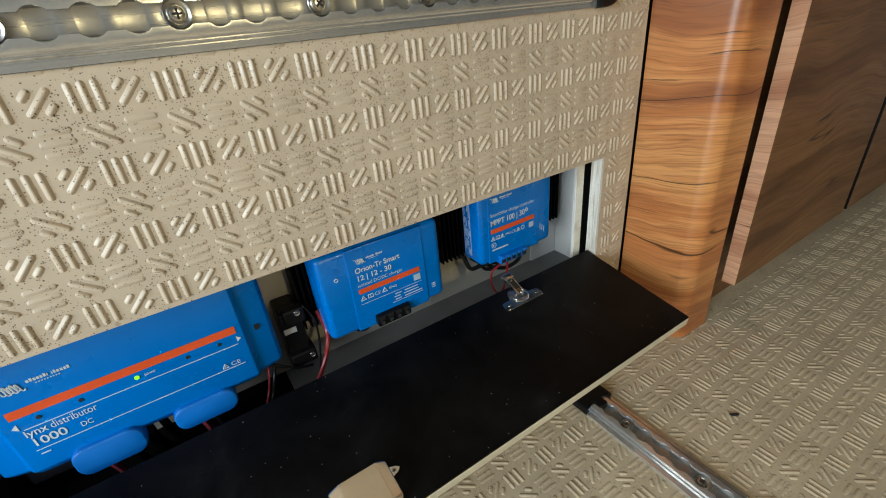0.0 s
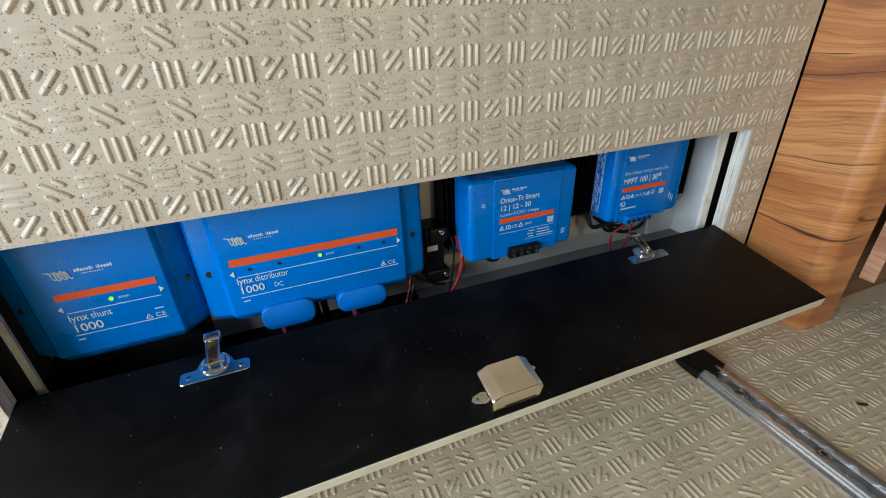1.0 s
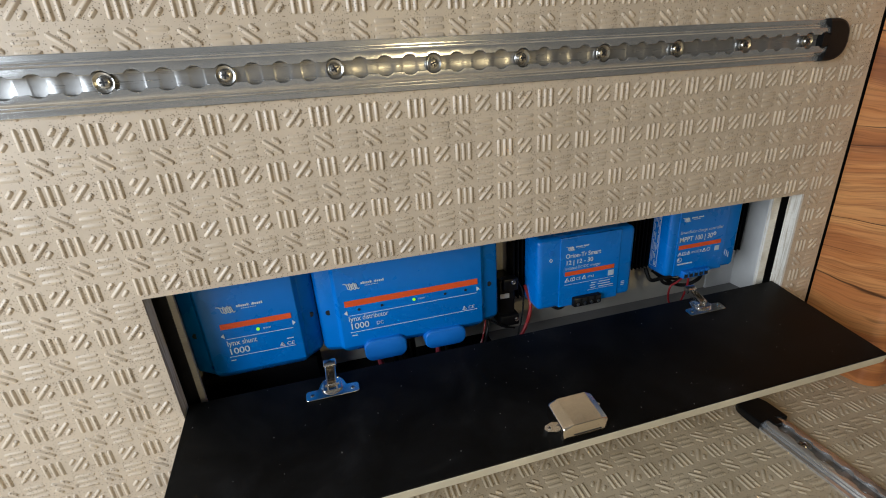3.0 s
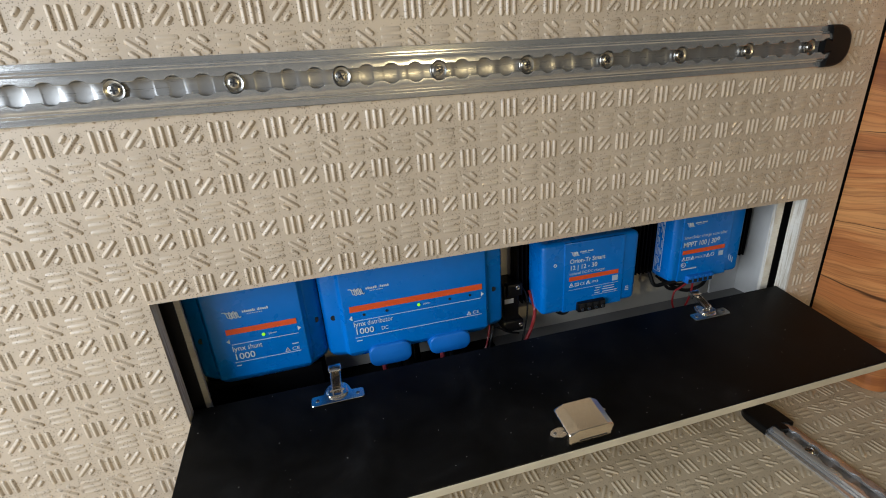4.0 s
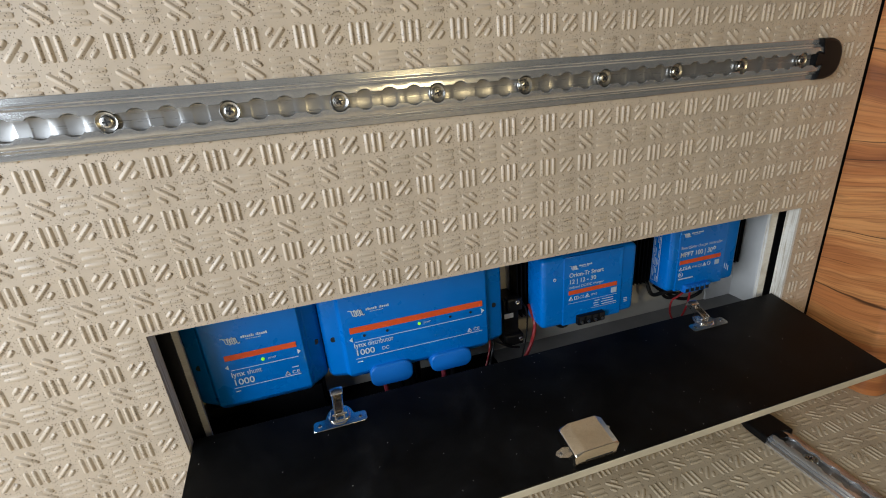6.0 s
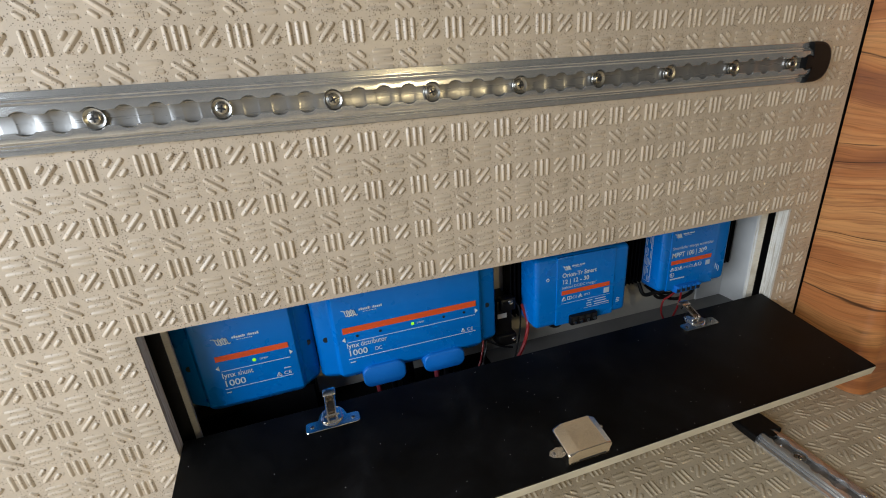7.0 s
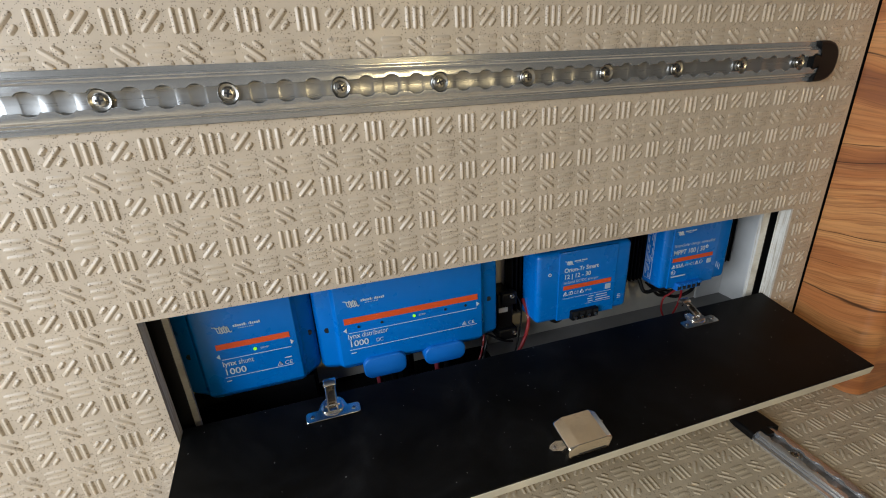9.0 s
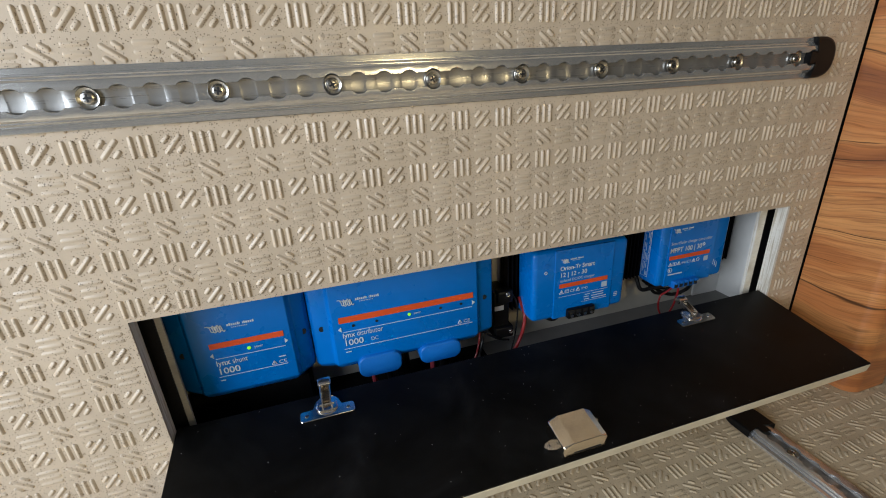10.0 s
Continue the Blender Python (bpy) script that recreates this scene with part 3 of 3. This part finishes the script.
bmesh.ops.dissolve_limit(body, angle_limit=radians(4), verts=body.verts[:], edges=body.edges[:])
bmesh.ops.bevel(body, geom=[e for e in body.edges if e.calc_face_angle(0.0) > 0.35], offset=0.0006, segments=1, affect="EDGES")
catch = part("catch", turned(body), SILVER, flap, "satin silver push catch with chamfered top", smooth=False)
part("slit", turned(box(0.401, 0.436, -0.1589, -0.1580, 0.0072, 0.0084)), DARK, catch)
for x0, x1, y0, y1 in ((0.3745, 0.3880, -0.1470, -0.1330), (0.4440, 0.4560, -0.1320, -0.1200)):
    s = 1 if x0 > 0.4 else -1
    a, b = (x0, x1) if s > 0 else (x1, x0)
    pts = [(a, y0), (b - s * 0.003, y0 + 0.003), (b, (y0 + y1) / 2), (b - s * 0.003, y1 - 0.003), (a, y1)]
    part("catch_tab", turned(prism(pts, "z", 0.0002, 0.0030)), CHROME, catch)
    add_screw(catch, FLAP @ Matrix.Translation(((x0 + x1) / 2, (y0 + y1) / 2, 0.0018)) @ SMALL)


# ---- electrical units ----
def tri(cx, cz, w, h, s=1):
    return [(cx - s * w, cz - h), (cx + s * w, cz), (cx - s * w, cz + h)]


def brand_mark(x, z, k, y, parent):
    """A plain slanted wave, and strokes of letter size in place of the maker's words."""
    for o, h in ((0.0, 0.0), (0.0030, -0.0012)):
        line = [(x + o * k, y, z + (0.0046 + h) * k)]
        for i in range(3):
            c = x + (o + 0.0042 + 0.0050 * i) * k
            line += [(c - 0.0010 * k, y, z + (0.0044 + h) * k), (c + 0.0004 * k, y, z + (0.0030 + h) * k), (c + 0.0016 * k, y, z - (0.0030 - h) * k), (c + 0.0032 * k, y, z - (0.0040 - h) * k), (c + 0.0042 * k, y, z - (0.0026 - h) * k)]
        part("mark", tube(line, 0.00062 * k, 5, 3), WHITE, parent)
    pen = random.Random(17)
    at = x + 0.0238 * k
    for word in (7, 6):
        for i in range(word):
            wide = pen.choice((0.0007, 0.0016, 0.0018, 0.0019)) * k
            top = z + (0.0042 if i % 4 == 1 else 0.0034) * k
            bar(at, at + wide, z + 0.0008 * k, top, y, WHITE, parent, "mark_bar")
            at += wide + 0.0007 * k
        at += 0.0020 * k
    for i in range(9):
        bar(x + (0.0290 + 0.0021 * i) * k, x + (0.0302 + 0.0021 * i) * k, z - 0.0022 * k, z - 0.0013 * k, y, WHITE, parent, "mark_bar")


def sign(kind, x, z, s, y, parent):
    """Outlined approval signs: a triangle, a box or a ring of width s on the base line z."""
    if kind == "triangle":
        pts = [(x, z), (x + s, z), (x + s / 2, z + 0.88 * s), (x, z)]
    elif kind == "box":
        pts = [(x, z), (x + s, z), (x + s, z + 0.75 * s), (x, z + 0.75 * s), (x, z)]
    else:
        pts = [(x + s / 2 + s / 2 * math.cos(a * math.pi / 6), z + s / 2 + s / 2 * math.sin(a * math.pi / 6)) for a in range(13)]
    bm = bmesh.new()
    for (x0, z0), (x1, z1) in zip(pts, pts[1:]):
        tube([(x0, y, z0), (x1, y, z1)], 0.00042, 5, 1, bm)
    if kind == "triangle":
        tube([(x + s / 2, y, z + 0.2 * s), (x + s / 2, y, z + 0.55 * s)], 0.0005, 5, 1, bm)
    elif kind == "box":
        tube([(x + s / 2, y, z), (x + s / 2, y, z + 0.75 * s)], 0.0004, 5, 1, bm)
    part("mark", bm, WHITE, parent)


def busbar_unit(name, label, category, face, outer, y, z0, z1, fall):
    """A blue cover with a raised face between two sloped flanges that fall back at their outer edges."""
    t = thing(name, ((face[0] + face[1]) / 2, y + 0.05, z0), label, category, "electrical units")
    f0, f1 = face
    o0, o1 = outer
    pts = [(o0, 0.134), (o0, y + fall[0] + 0.007), (o0 + 0.004, y + fall[0]), (f0 - 0.004, y + 0.0070), (f0 - 0.0025, y + 0.0066), (f0 - 0.0002, y + 0.0026), (f0 + 0.0022, y),
           (f1 - 0.0022, y), (f1 + 0.0002, y + 0.0026), (f1 + 0.0025, y + 0.0066), (f1 + 0.004, y + 0.0070), (o1 - 0.004, y + fall[1]), (o1, y + fall[1] + 0.007), (o1, 0.134)]
    cover = bmesh.new()
    mid = (o0 + o1) / 2
    rings = []
    for z, back, inset in ((z0, 0.017, 0.0095), (z0 + 0.003, 0.0130, 0.0050), (z0 + 0.0090, 0.0062, 0.0014), (z0 + 0.0165, 0.0, 0.0), (z1, 0.0, 0.0)):
        rings.append([cover.verts.new((px - math.copysign(inset, px - mid), min(py + back, 0.134), z)) for px, py in pts])
    for a, b in zip(rings, rings[1:]):
        for i in range(len(pts)):
            k = (i + 1) % len(pts)
            cover.faces.new((a[i], a[k], b[k], b[i]))
    cover.faces.new(rings[0])
    cover.faces.new(rings[-1][::-1])
    bmesh.ops.recalc_face_normals(cover, faces=cover.faces)
    bmesh.ops.bevel(cover, geom=[e for e in cover.edges if e.calc_face_angle(0.0) > 0.2], offset=0.0009, segments=2, profile=0.5, affect="EDGES")
    part("cover", cover, BLUE, t, "bright blue enamelled cover")
    for x, far, edge in ((f0 - 0.0125, fall[0], f0 - o0), (f1 + 0.0125, fall[1], o1 - f1)):
        m = y + 0.0070 + (far - 0.0070) * 0.0085 / (edge - 0.008) + 0.0015
        part("screw_hole", cylinder((x, m + 0.001, 0.2205), (0.0, 1, 0), 0.0039, 0.006, 20), DARK, t)
    return t


Y = 0.0575
dist = busbar_unit("distribution_box", "bright blue busbar distributor with an orange stripe and two cable boots", "distributor", (0.1630, 0.3745), (0.1365, 0.4040), Y, 0.1480, 0.328, (0.0120, 0.0115))
FY = Y - 0.0006
bar(0.1735, 0.3660, 0.2285, 0.2375, FY, ORANGE, dist, "stripe")
bar(0.1780, 0.3640, 0.2140, 0.2147, FY, WHITE, dist, "thin_line")
bar(0.1760, 0.3640, 0.1875, 0.1882, FY, WHITE, dist, "thin_line")
printed(tri(0.1735, 0.2192, 0.0022, 0.0038, -1), FY, WHITE, dist, "arrow")
printed(tri(0.3665, 0.2208, 0.0022, 0.0038, 1), FY, WHITE, dist, "arrow")
lettering("lynx ", 0.1760, 0.2055, FY, 0.0112, WHITE, dist, 0.0165, 0.00012)
lettering("distributor", 0.1950, 0.2055, FY, 0.0112, WHITE, dist, 0.0360)
lettering("1000", 0.1760, 0.1930, FY, 0.0128, WHITE, dist, 0.0245, 0.00015)
lettering("DC", 0.2135, 0.1935, FY, 0.0080, WHITE, dist, 0.0095)
lettering("CE", 0.3500, 0.1905, FY, 0.0070, WHITE, dist, 0.0095)
sign("triangle", 0.3412, 0.1905, 0.0062, FY, dist)
bar(0.1775, 0.1850, 0.1820, 0.1832, FY, WHITE, dist, "print_bar")
brand_mark(0.1755, 0.2590, 1.0, FY, dist)
for x in (0.1920, 0.2240, 0.3160, 0.3470):
    part("indicator", cylinder((x, Y, 0.2222), (0, 1, 0), 0.0019, 0.0016, 14), DARK, dist)
part("led", cylinder((0.2700, Y, 0.2222), (0, 1, 0), 0.0022, 0.0018, 16), LED, dist, "lit green indicator")
lettering("power", 0.2765, 0.2210, FY, 0.0050, WHITE, dist, 0.0100)


def boot(x0, x1, z1, parent):
    pts = rounded(x0, x1, 0.1363, z1, 0.0125, 6)
    part("cable_boot", prism(pts, "y", 0.0520, 0.1060, bevel=0.0034, seg=3), BLUE_PLASTIC, parent, "rounded blue plastic cable boot")


boot(0.1914, 0.2530, 0.1705, dist)
boot(0.2804, 0.3436, 0.1669, dist)

Y2 = 0.0560
FY = Y2 - 0.0006
shunt = busbar_unit("shunt_box", "bright blue battery shunt unit with an orange stripe", "shunt", (-0.0060, 0.1140), (-0.0330, 0.1350), Y2, 0.1480, 0.328, (0.019, 0.019))
# block added below the cover to stand in for the shade there
part("base", box(-0.0280, 0.1240, 0.0780, 0.1330, 0.0905, 0.1478, 0.002, 1), SINK_AND_SHADE, shunt, "black block under the cover, added for the shade there")
bar(0.0160, 0.1035, 0.2290, 0.2368, FY, ORANGE, shunt, "stripe")
bar(0.0195, 0.1030, 0.2138, 0.2145, FY, WHITE, shunt, "thin_line")
bar(0.0180, 0.1020, 0.1868, 0.1875, FY, WHITE, shunt, "thin_line")
printed(tri(0.0160, 0.2195, 0.0020, 0.0036, -1), FY, WHITE, shunt, "arrow")
printed(tri(0.1055, 0.2215, 0.0020, 0.0036, 1), FY, WHITE, shunt, "arrow")
lettering("lynx ", 0.0185, 0.2040, FY, 0.0112, WHITE, shunt, 0.0160, 0.00012)
lettering("shunt", 0.0372, 0.2040, FY, 0.0112, WHITE, shunt, 0.0180)
lettering("1000", 0.0178, 0.1912, FY, 0.0128, WHITE, shunt, 0.0240, 0.00015)
lettering("CE", 0.0910, 0.1895, FY, 0.0070, WHITE, shunt, 0.0095)
sign("triangle", 0.0822, 0.1895, 0.0062, FY, shunt)
bar(0.0185, 0.0245, 0.1812, 0.1824, FY, WHITE, shunt)
bar(0.0925, 0.1010, 0.1988, 0.1999, FY, WHITE, shunt)
brand_mark(0.0175, 0.2570, 1.0, FY, shunt)
part("led", cylinder((0.0600, Y2, 0.2215), (0, 1, 0), 0.0022, 0.0018, 16), LED, shunt, "lit green indicator")
lettering("power", 0.0665, 0.2203, FY, 0.0050, WHITE, shunt, 0.0100)


def charger_unit(name, label, category, x0, x1, f0, f1, y, z0, z1, sink):
    """A blue cover with round shoulders and two grooves, on a black finned heat sink."""
    t = thing(name, ((x0 + x1) / 2, y + 0.05, z0), label, category, "electrical units")
    body = prism(rounded(x0, x1, z0, z1, 0.0085, 5), "y", y + 0.0012, 0.1020)
    front = [e for e in body.edges if all(abs(v.co.y - (y + 0.0012)) < 1e-6 for v in e.verts)]
    bmesh.ops.recalc_face_normals(body, faces=body.faces)
    bmesh.ops.bevel(body, geom=front, offset=0.0080, segments=5, profile=0.5, affect="EDGES")
    cover = part("cover", body, BLUE, t, "bright blue enamelled cover")
    part("face_plate", box(f0, f1, y, y + 0.0100, z0 + 0.0004, z1 - 0.0020, 0.0011, 2), BLUE, cover)
    hs = part("heat_sink", box(sink[0], sink[1], 0.1185, 0.1308, z0 + 0.004, z1 + 0.003, 0.0010, 1), SINK_AND_SHADE, t, "black finned heat sink")
    n = int((sink[1] - sink[0]) / 0.0075)
    for i in range(n + 1):
        x = sink[0] + 0.001 + (sink[1] - sink[0] - 0.002) * i / n
        part("fin", box(x - 0.0010, x + 0.0010, 0.1022, 0.1184, z0 + 0.004, z1 + 0.003), SINK_AND_SHADE, hs, smooth=False)
    return t


OY = 0.0560
FY = OY - 0.0006
orion = charger_unit("dc_charger", "bright blue DC to DC battery charger on a black heat sink", "charger", 0.4630, 0.6320, 0.4995, 0.6050, OY, 0.1610, 0.2800, (0.4430, 0.6330))
brand_mark(0.5090, 0.2600, 0.70, FY, orion)
lettering("Orion-Tr Smart", 0.5085, 0.2445, FY, 0.0100, WHITE, orion, 0.0610, 0.0002)
lettering("12 | 12 - 30", 0.5085, 0.2335, FY, 0.0100, WHITE, orion, 0.0460, 0.0002)
lettering("isolated DC/DC charger", 0.5085, 0.2250, FY, 0.0062, WHITE, orion, 0.0620)
bar(0.5085, 0.5955, 0.2145, 0.2215, FY, ORANGE, orion, "stripe")
sign("triangle", 0.5090, 0.2047, 0.0072, FY, orion)
sign("box", 0.5190, 0.2050, 0.0066, FY, orion)
lettering("CE", 0.5275, 0.2050, FY, 0.0068, WHITE, orion, 0.0085)
sign("triangle", 0.5388, 0.2050, 0.0070, FY, orion)
lettering("IP43", 0.5485, 0.2055, FY, 0.0055, WHITE, orion, 0.0105)
bar(0.5085, 0.5970, 0.1990, 0.1994, FY, WHITE, orion, "thin_line")
bar(0.5500, 0.5970, 0.1830, 0.1834, FY, WHITE, orion, "thin_line")
for i, (a, b) in enumerate(((0.5560, 0.5900), (0.5540, 0.5905), (0.5550, 0.5960))):
    z = 0.1955 - 0.0042 * i
    bar(a, a + 0.009, z - 0.0011, z, FY, WHITE, orion)
    bar(a + 0.014, b, z - 0.0011, z, FY, WHITE, orion)
bar(0.5855, 0.5955, 0.2025, 0.2115, FY, plain("pale_print", (0.45, 0.55, 0.68), 0.5), orion, "printed_patch")
part("button", cylinder((0.4855, OY + 0.0020, 0.2560), (0, 1, 0), 0.0042, 0.0030, 20), BLUE_PLASTIC, orion, "small round blue button")
part("mark", tube([(0.4845, OY + 0.0008, 0.2475), (0.4868, OY + 0.0008, 0.2450), (0.4845, OY + 0.0008, 0.2425), (0.4822, OY + 0.0008, 0.2450), (0.4845, OY + 0.0008, 0.2475)], 0.0006, 5, 4), WHITE, orion)
term = part("terminal_block", box(0.5230, 0.5720, 0.0480, 0.0800, 0.1600, 0.1760, 0.0022, 2), BLACK, orion, "black plug-in terminal block")
for i in range(4):
    x = 0.5292 + 0.0122 * i
    part("terminal_screw", cylinder((x, 0.0478, 0.1655), (0, 1, 0), 0.0028, 0.0016, 14), CHROME, term)
    part("wire_port", box(x - 0.0040, x + 0.0040, 0.0475, 0.0482, 0.1695, 0.1745), DARK, term, smooth=False)
for i in range(3):
    bar(0.6120, 0.6180, 0.1800 + 0.003 * i, 0.1810 + 0.003 * i, OY + 0.0008, WHITE, orion)

MY = 0.0560
FY = MY - 0.0006
mppt = charger_unit("solar_charge_controller", "bright blue solar charge controller on a black heat sink", "charge controller", 0.6970, 0.8390, 0.7125, 0.8110, MY, 0.1760, 0.3030, (0.6560, 0.8970))
brand_mark(0.7170, 0.2760, 0.72, FY, mppt)
lettering("SmartSolar charge controller", 0.7160, 0.2515, FY, 0.0074, WHITE, mppt, 0.0850)
lettering("MPPT 100 | 30", 0.7160, 0.2375, FY, 0.0120, WHITE, mppt, 0.0650, 0.00022)
part("mark", tube([(0.7855, FY, 0.2465), (0.7878, FY, 0.2438), (0.7855, FY, 0.2410), (0.7832, FY, 0.2438), (0.7855, FY, 0.2465)], 0.0007, 5, 4), WHITE, mppt)
bar(0.7165, 0.8010, 0.2245, 0.2315, FY, ORANGE, mppt, "stripe")
for i, kind in enumerate(("triangle", "box", "triangle")):
    sign(kind, 0.7168 + 0.0088 * i, 0.2137, 0.0068, FY, mppt)
lettering("IP43", 0.7432, 0.2142, FY, 0.0055, WHITE, mppt, 0.0100)
lettering("CE", 0.7550, 0.2140, FY, 0.0068, WHITE, mppt, 0.0085)
sign("triangle", 0.7655, 0.2137, 0.0068, FY, mppt)
sign("ring", 0.7745, 0.2137, 0.0062, FY, mppt)
sign("ring", 0.7170, 0.2015, 0.0082, FY, mppt)
bar(0.7192, 0.7212, 0.2040, 0.2072, FY, WHITE, mppt, "mark")
bar(0.7180, 0.7480, 0.1965, 0.1985, FY, WHITE, mppt)
bar(0.7905, 0.7995, 0.2120, 0.2205, FY, bpy.data.materials["pale_print"], mppt, "printed_patch")
for i, z in enumerate((0.2030, 0.2000, 0.1965)):
    bar(0.8150 + 0.004 * i, 0.8158 + 0.004 * i, z - 0.003, z + 0.007, MY + 0.0008, WHITE, mppt)
term = part("terminal_block", box(0.7290, 0.7800, 0.0490, 0.0800, 0.1715, 0.1850, 0.0016, 2), BLUE_PLASTIC, mppt, "blue terminal block")
for i in range(5):
    x = 0.7340 + 0.0102 * i
    part("wire_port", box(x - 0.0034, x + 0.0034, 0.0484, 0.0492, 0.1735, 0.1800), DARK, term, smooth=False)
    part("clamp", box(x - 0.0040, x + 0.0040, 0.0455, 0.0500, 0.1805, 0.1848, 0.0008, 1), BLUE_PLASTIC, term)
part("led", cylinder((0.8260, MY + 0.0030, 0.1920), (0, 1, 0), 0.0017, 0.0020, 12), BLUE_LED, mppt, "lit blue indicator")
# small print on the cover's side
for z0, z1, y0, y1 in ((0.1880, 0.2890, 0.0820, 0.0823), (0.1880, 0.2890, 0.0990, 0.0993), (0.2887, 0.2890, 0.0826, 0.0990), (0.1880, 0.1883, 0.0826, 0.0990)):
    part("print_bar", box(0.6962, 0.6969, y0, y1, z0, z1), WHITE, mppt, smooth=False)
small = random.Random(11)
for i in range(4):
    z = 0.2860
    while z > 0.1960:
        run = small.uniform(0.006, 0.022)
        if small.random() < 0.75:
            part("print_bar", box(0.6962, 0.6969, 0.0846 + 0.0036 * i, 0.0854 + 0.0036 * i, max(0.1900, z - run), z), WHITE, mppt, smooth=False)
        z -= run + 0.003

# the controller hangs lower and further back than the charger
mppt.location = (0.7749, 0.1075, 0.1719)
mppt.scale = (1.0115, 0.90, 1.0115)

relay = thing("fuse_holder", (0.43, 0.11, 0.135), "black plastic fuse holder with a small white label", "fuse holder")
part("body", box(0.4135, 0.4400, 0.0900, 0.1345, 0.1350, 0.2080, 0.0025, 2), BLACK, relay)
part("lug", box(0.4180, 0.4440, 0.0840, 0.1000, 0.1900, 0.2120, 0.0030, 2), BLACK, relay)
part("foot", box(0.4120, 0.4450, 0.0820, 0.1200, 0.1280, 0.1480, 0.0030, 2), BLACK, relay)
part("label_strip", box(0.4145, 0.4300, 0.0893, 0.0899, 0.1770, 0.1850), plain("grey_label", (0.5, 0.5, 0.5), 0.5), relay, "small white printed label", smooth=False)
add_screw(relay, pose(0.4350, 0.0845, 0.2060, 90, 0, 0) @ SMALL)
add_screw(relay, pose(0.4390, 0.0815, 0.1400, 90, 0, 0) @ SMALL)


# ---- cables ----
def cable(points, r, material, label):
    ob = part("cable", tube(points, r), material)
    return tagged(ob, label, "cable", "cables")


RED_WIRE, BLACK_WIRE = "thin red insulated wire under the units", "thin black insulated cable under the units"
cable([(0.4610, 0.098, 0.190), (0.4640, 0.084, 0.166), (0.4585, 0.074, 0.150), (0.4440, 0.064, 0.128), (0.4150, 0.054, 0.0945)], 0.0029, RED, RED_WIRE)
cable([(0.4450, 0.100, 0.205), (0.4540, 0.090, 0.180), (0.4500, 0.085, 0.140), (0.4380, 0.080, 0.100), (0.4250, 0.075, 0.0915)], 0.0014, BLACK, BLACK_WIRE)
cable([(0.4900, 0.095, 0.170), (0.5000, 0.075, 0.154), (0.5150, 0.072, 0.151), (0.5300, 0.075, 0.166)], 0.0028, BLACK, BLACK_WIRE)
cable([(0.7500, 0.060, 0.1710), (0.7520, 0.062, 0.1520), (0.7510, 0.066, 0.1270), (0.7460, 0.075, 0.0925)], 0.0017, RED, RED_WIRE)
cable([(0.7540, 0.066, 0.1700), (0.7470, 0.080, 0.1490), (0.7390, 0.085, 0.1390), (0.7380, 0.085, 0.1150), (0.7470, 0.080, 0.0925)], 0.0017, RED, RED_WIRE)
cable([(0.7640, 0.070, 0.1700), (0.7560, 0.090, 0.1490), (0.7280, 0.100, 0.1550), (0.7130, 0.105, 0.1670)], 0.0022, BLACK, BLACK_WIRE)
cable([(0.7780, 0.060, 0.1710), (0.7800, 0.070, 0.1520), (0.7680, 0.085, 0.1370), (0.7480, 0.095, 0.1420), (0.7230, 0.100, 0.1620)], 0.0032, BLACK, BLACK_WIRE)
cable([(0.7580, 0.074, 0.1710), (0.7520, 0.088, 0.1450), (0.7340, 0.096, 0.1430), (0.7200, 0.104, 0.1690)], 0.0030, BLACK, BLACK_WIRE)
cable([(0.7430, 0.070, 0.1710), (0.7230, 0.090, 0.1570), (0.7080, 0.100, 0.1520), (0.7030, 0.110, 0.1720)], 0.0035, BLACK, BLACK_WIRE)
for x, y in ((0.2110, 0.066), (0.3010, 0.066)):
    cable([(x, y, 0.140), (x + 0.001, y + 0.004, 0.130), (x + 0.004, y + 0.015, 0.0945)], 0.0042, RED_TAPE, "thick cable with a dark red sleeve")
for x, y, r in ((0.2330, 0.066, 0.0046), (0.2520, 0.074, 0.0060), (0.2640, 0.086, 0.0046), (0.3150, 0.066, 0.0046), (0.3270, 0.078, 0.0050)):
    cable([(x, y, 0.165), (x + 0.001, y, 0.140), (x + 0.003, y + 0.006, 0.115), (x + 0.004, y + 0.016, 0.0960)], r, BLACK, "thick black battery cable under the distributor")
cable([(0.3850, 0.085, 0.165), (0.3830, 0.078, 0.145), (0.3740, 0.070, 0.120), (0.3600, 0.064, 0.0945)], 0.0015, RED, RED_WIRE)
cable([(0.3930, 0.088, 0.165), (0.3900, 0.080, 0.145), (0.3800, 0.070, 0.120), (0.3680, 0.064, 0.0945)], 0.0020, BLACK, BLACK_WIRE)
cable([(0.3700, 0.085, 0.160), (0.3900, 0.080, 0.150), (0.4150, 0.078, 0.133), (0.4350, 0.080, 0.125)], 0.0018, BLACK, BLACK_WIRE)

crumb = bmesh.new()
bmesh.ops.create_icosphere(crumb, subdivisions=2, radius=1.0)
for v in crumb.verts:
    v.co = Vector((v.co.x * 0.0085, v.co.y * 0.0024 + 0.0016 * v.co.x ** 2, v.co.z * 0.0020)) * (0.8 + 0.4 * noise.noise(v.co * 2.0))
    v.co = Matrix.Rotation(radians(-35), 3, "Z") @ v.co + Vector((0.889, -0.240, 0.0020))
tagged(part("crumb", crumb, DARK), "small dark scrap lying on the vinyl floor", "debris")
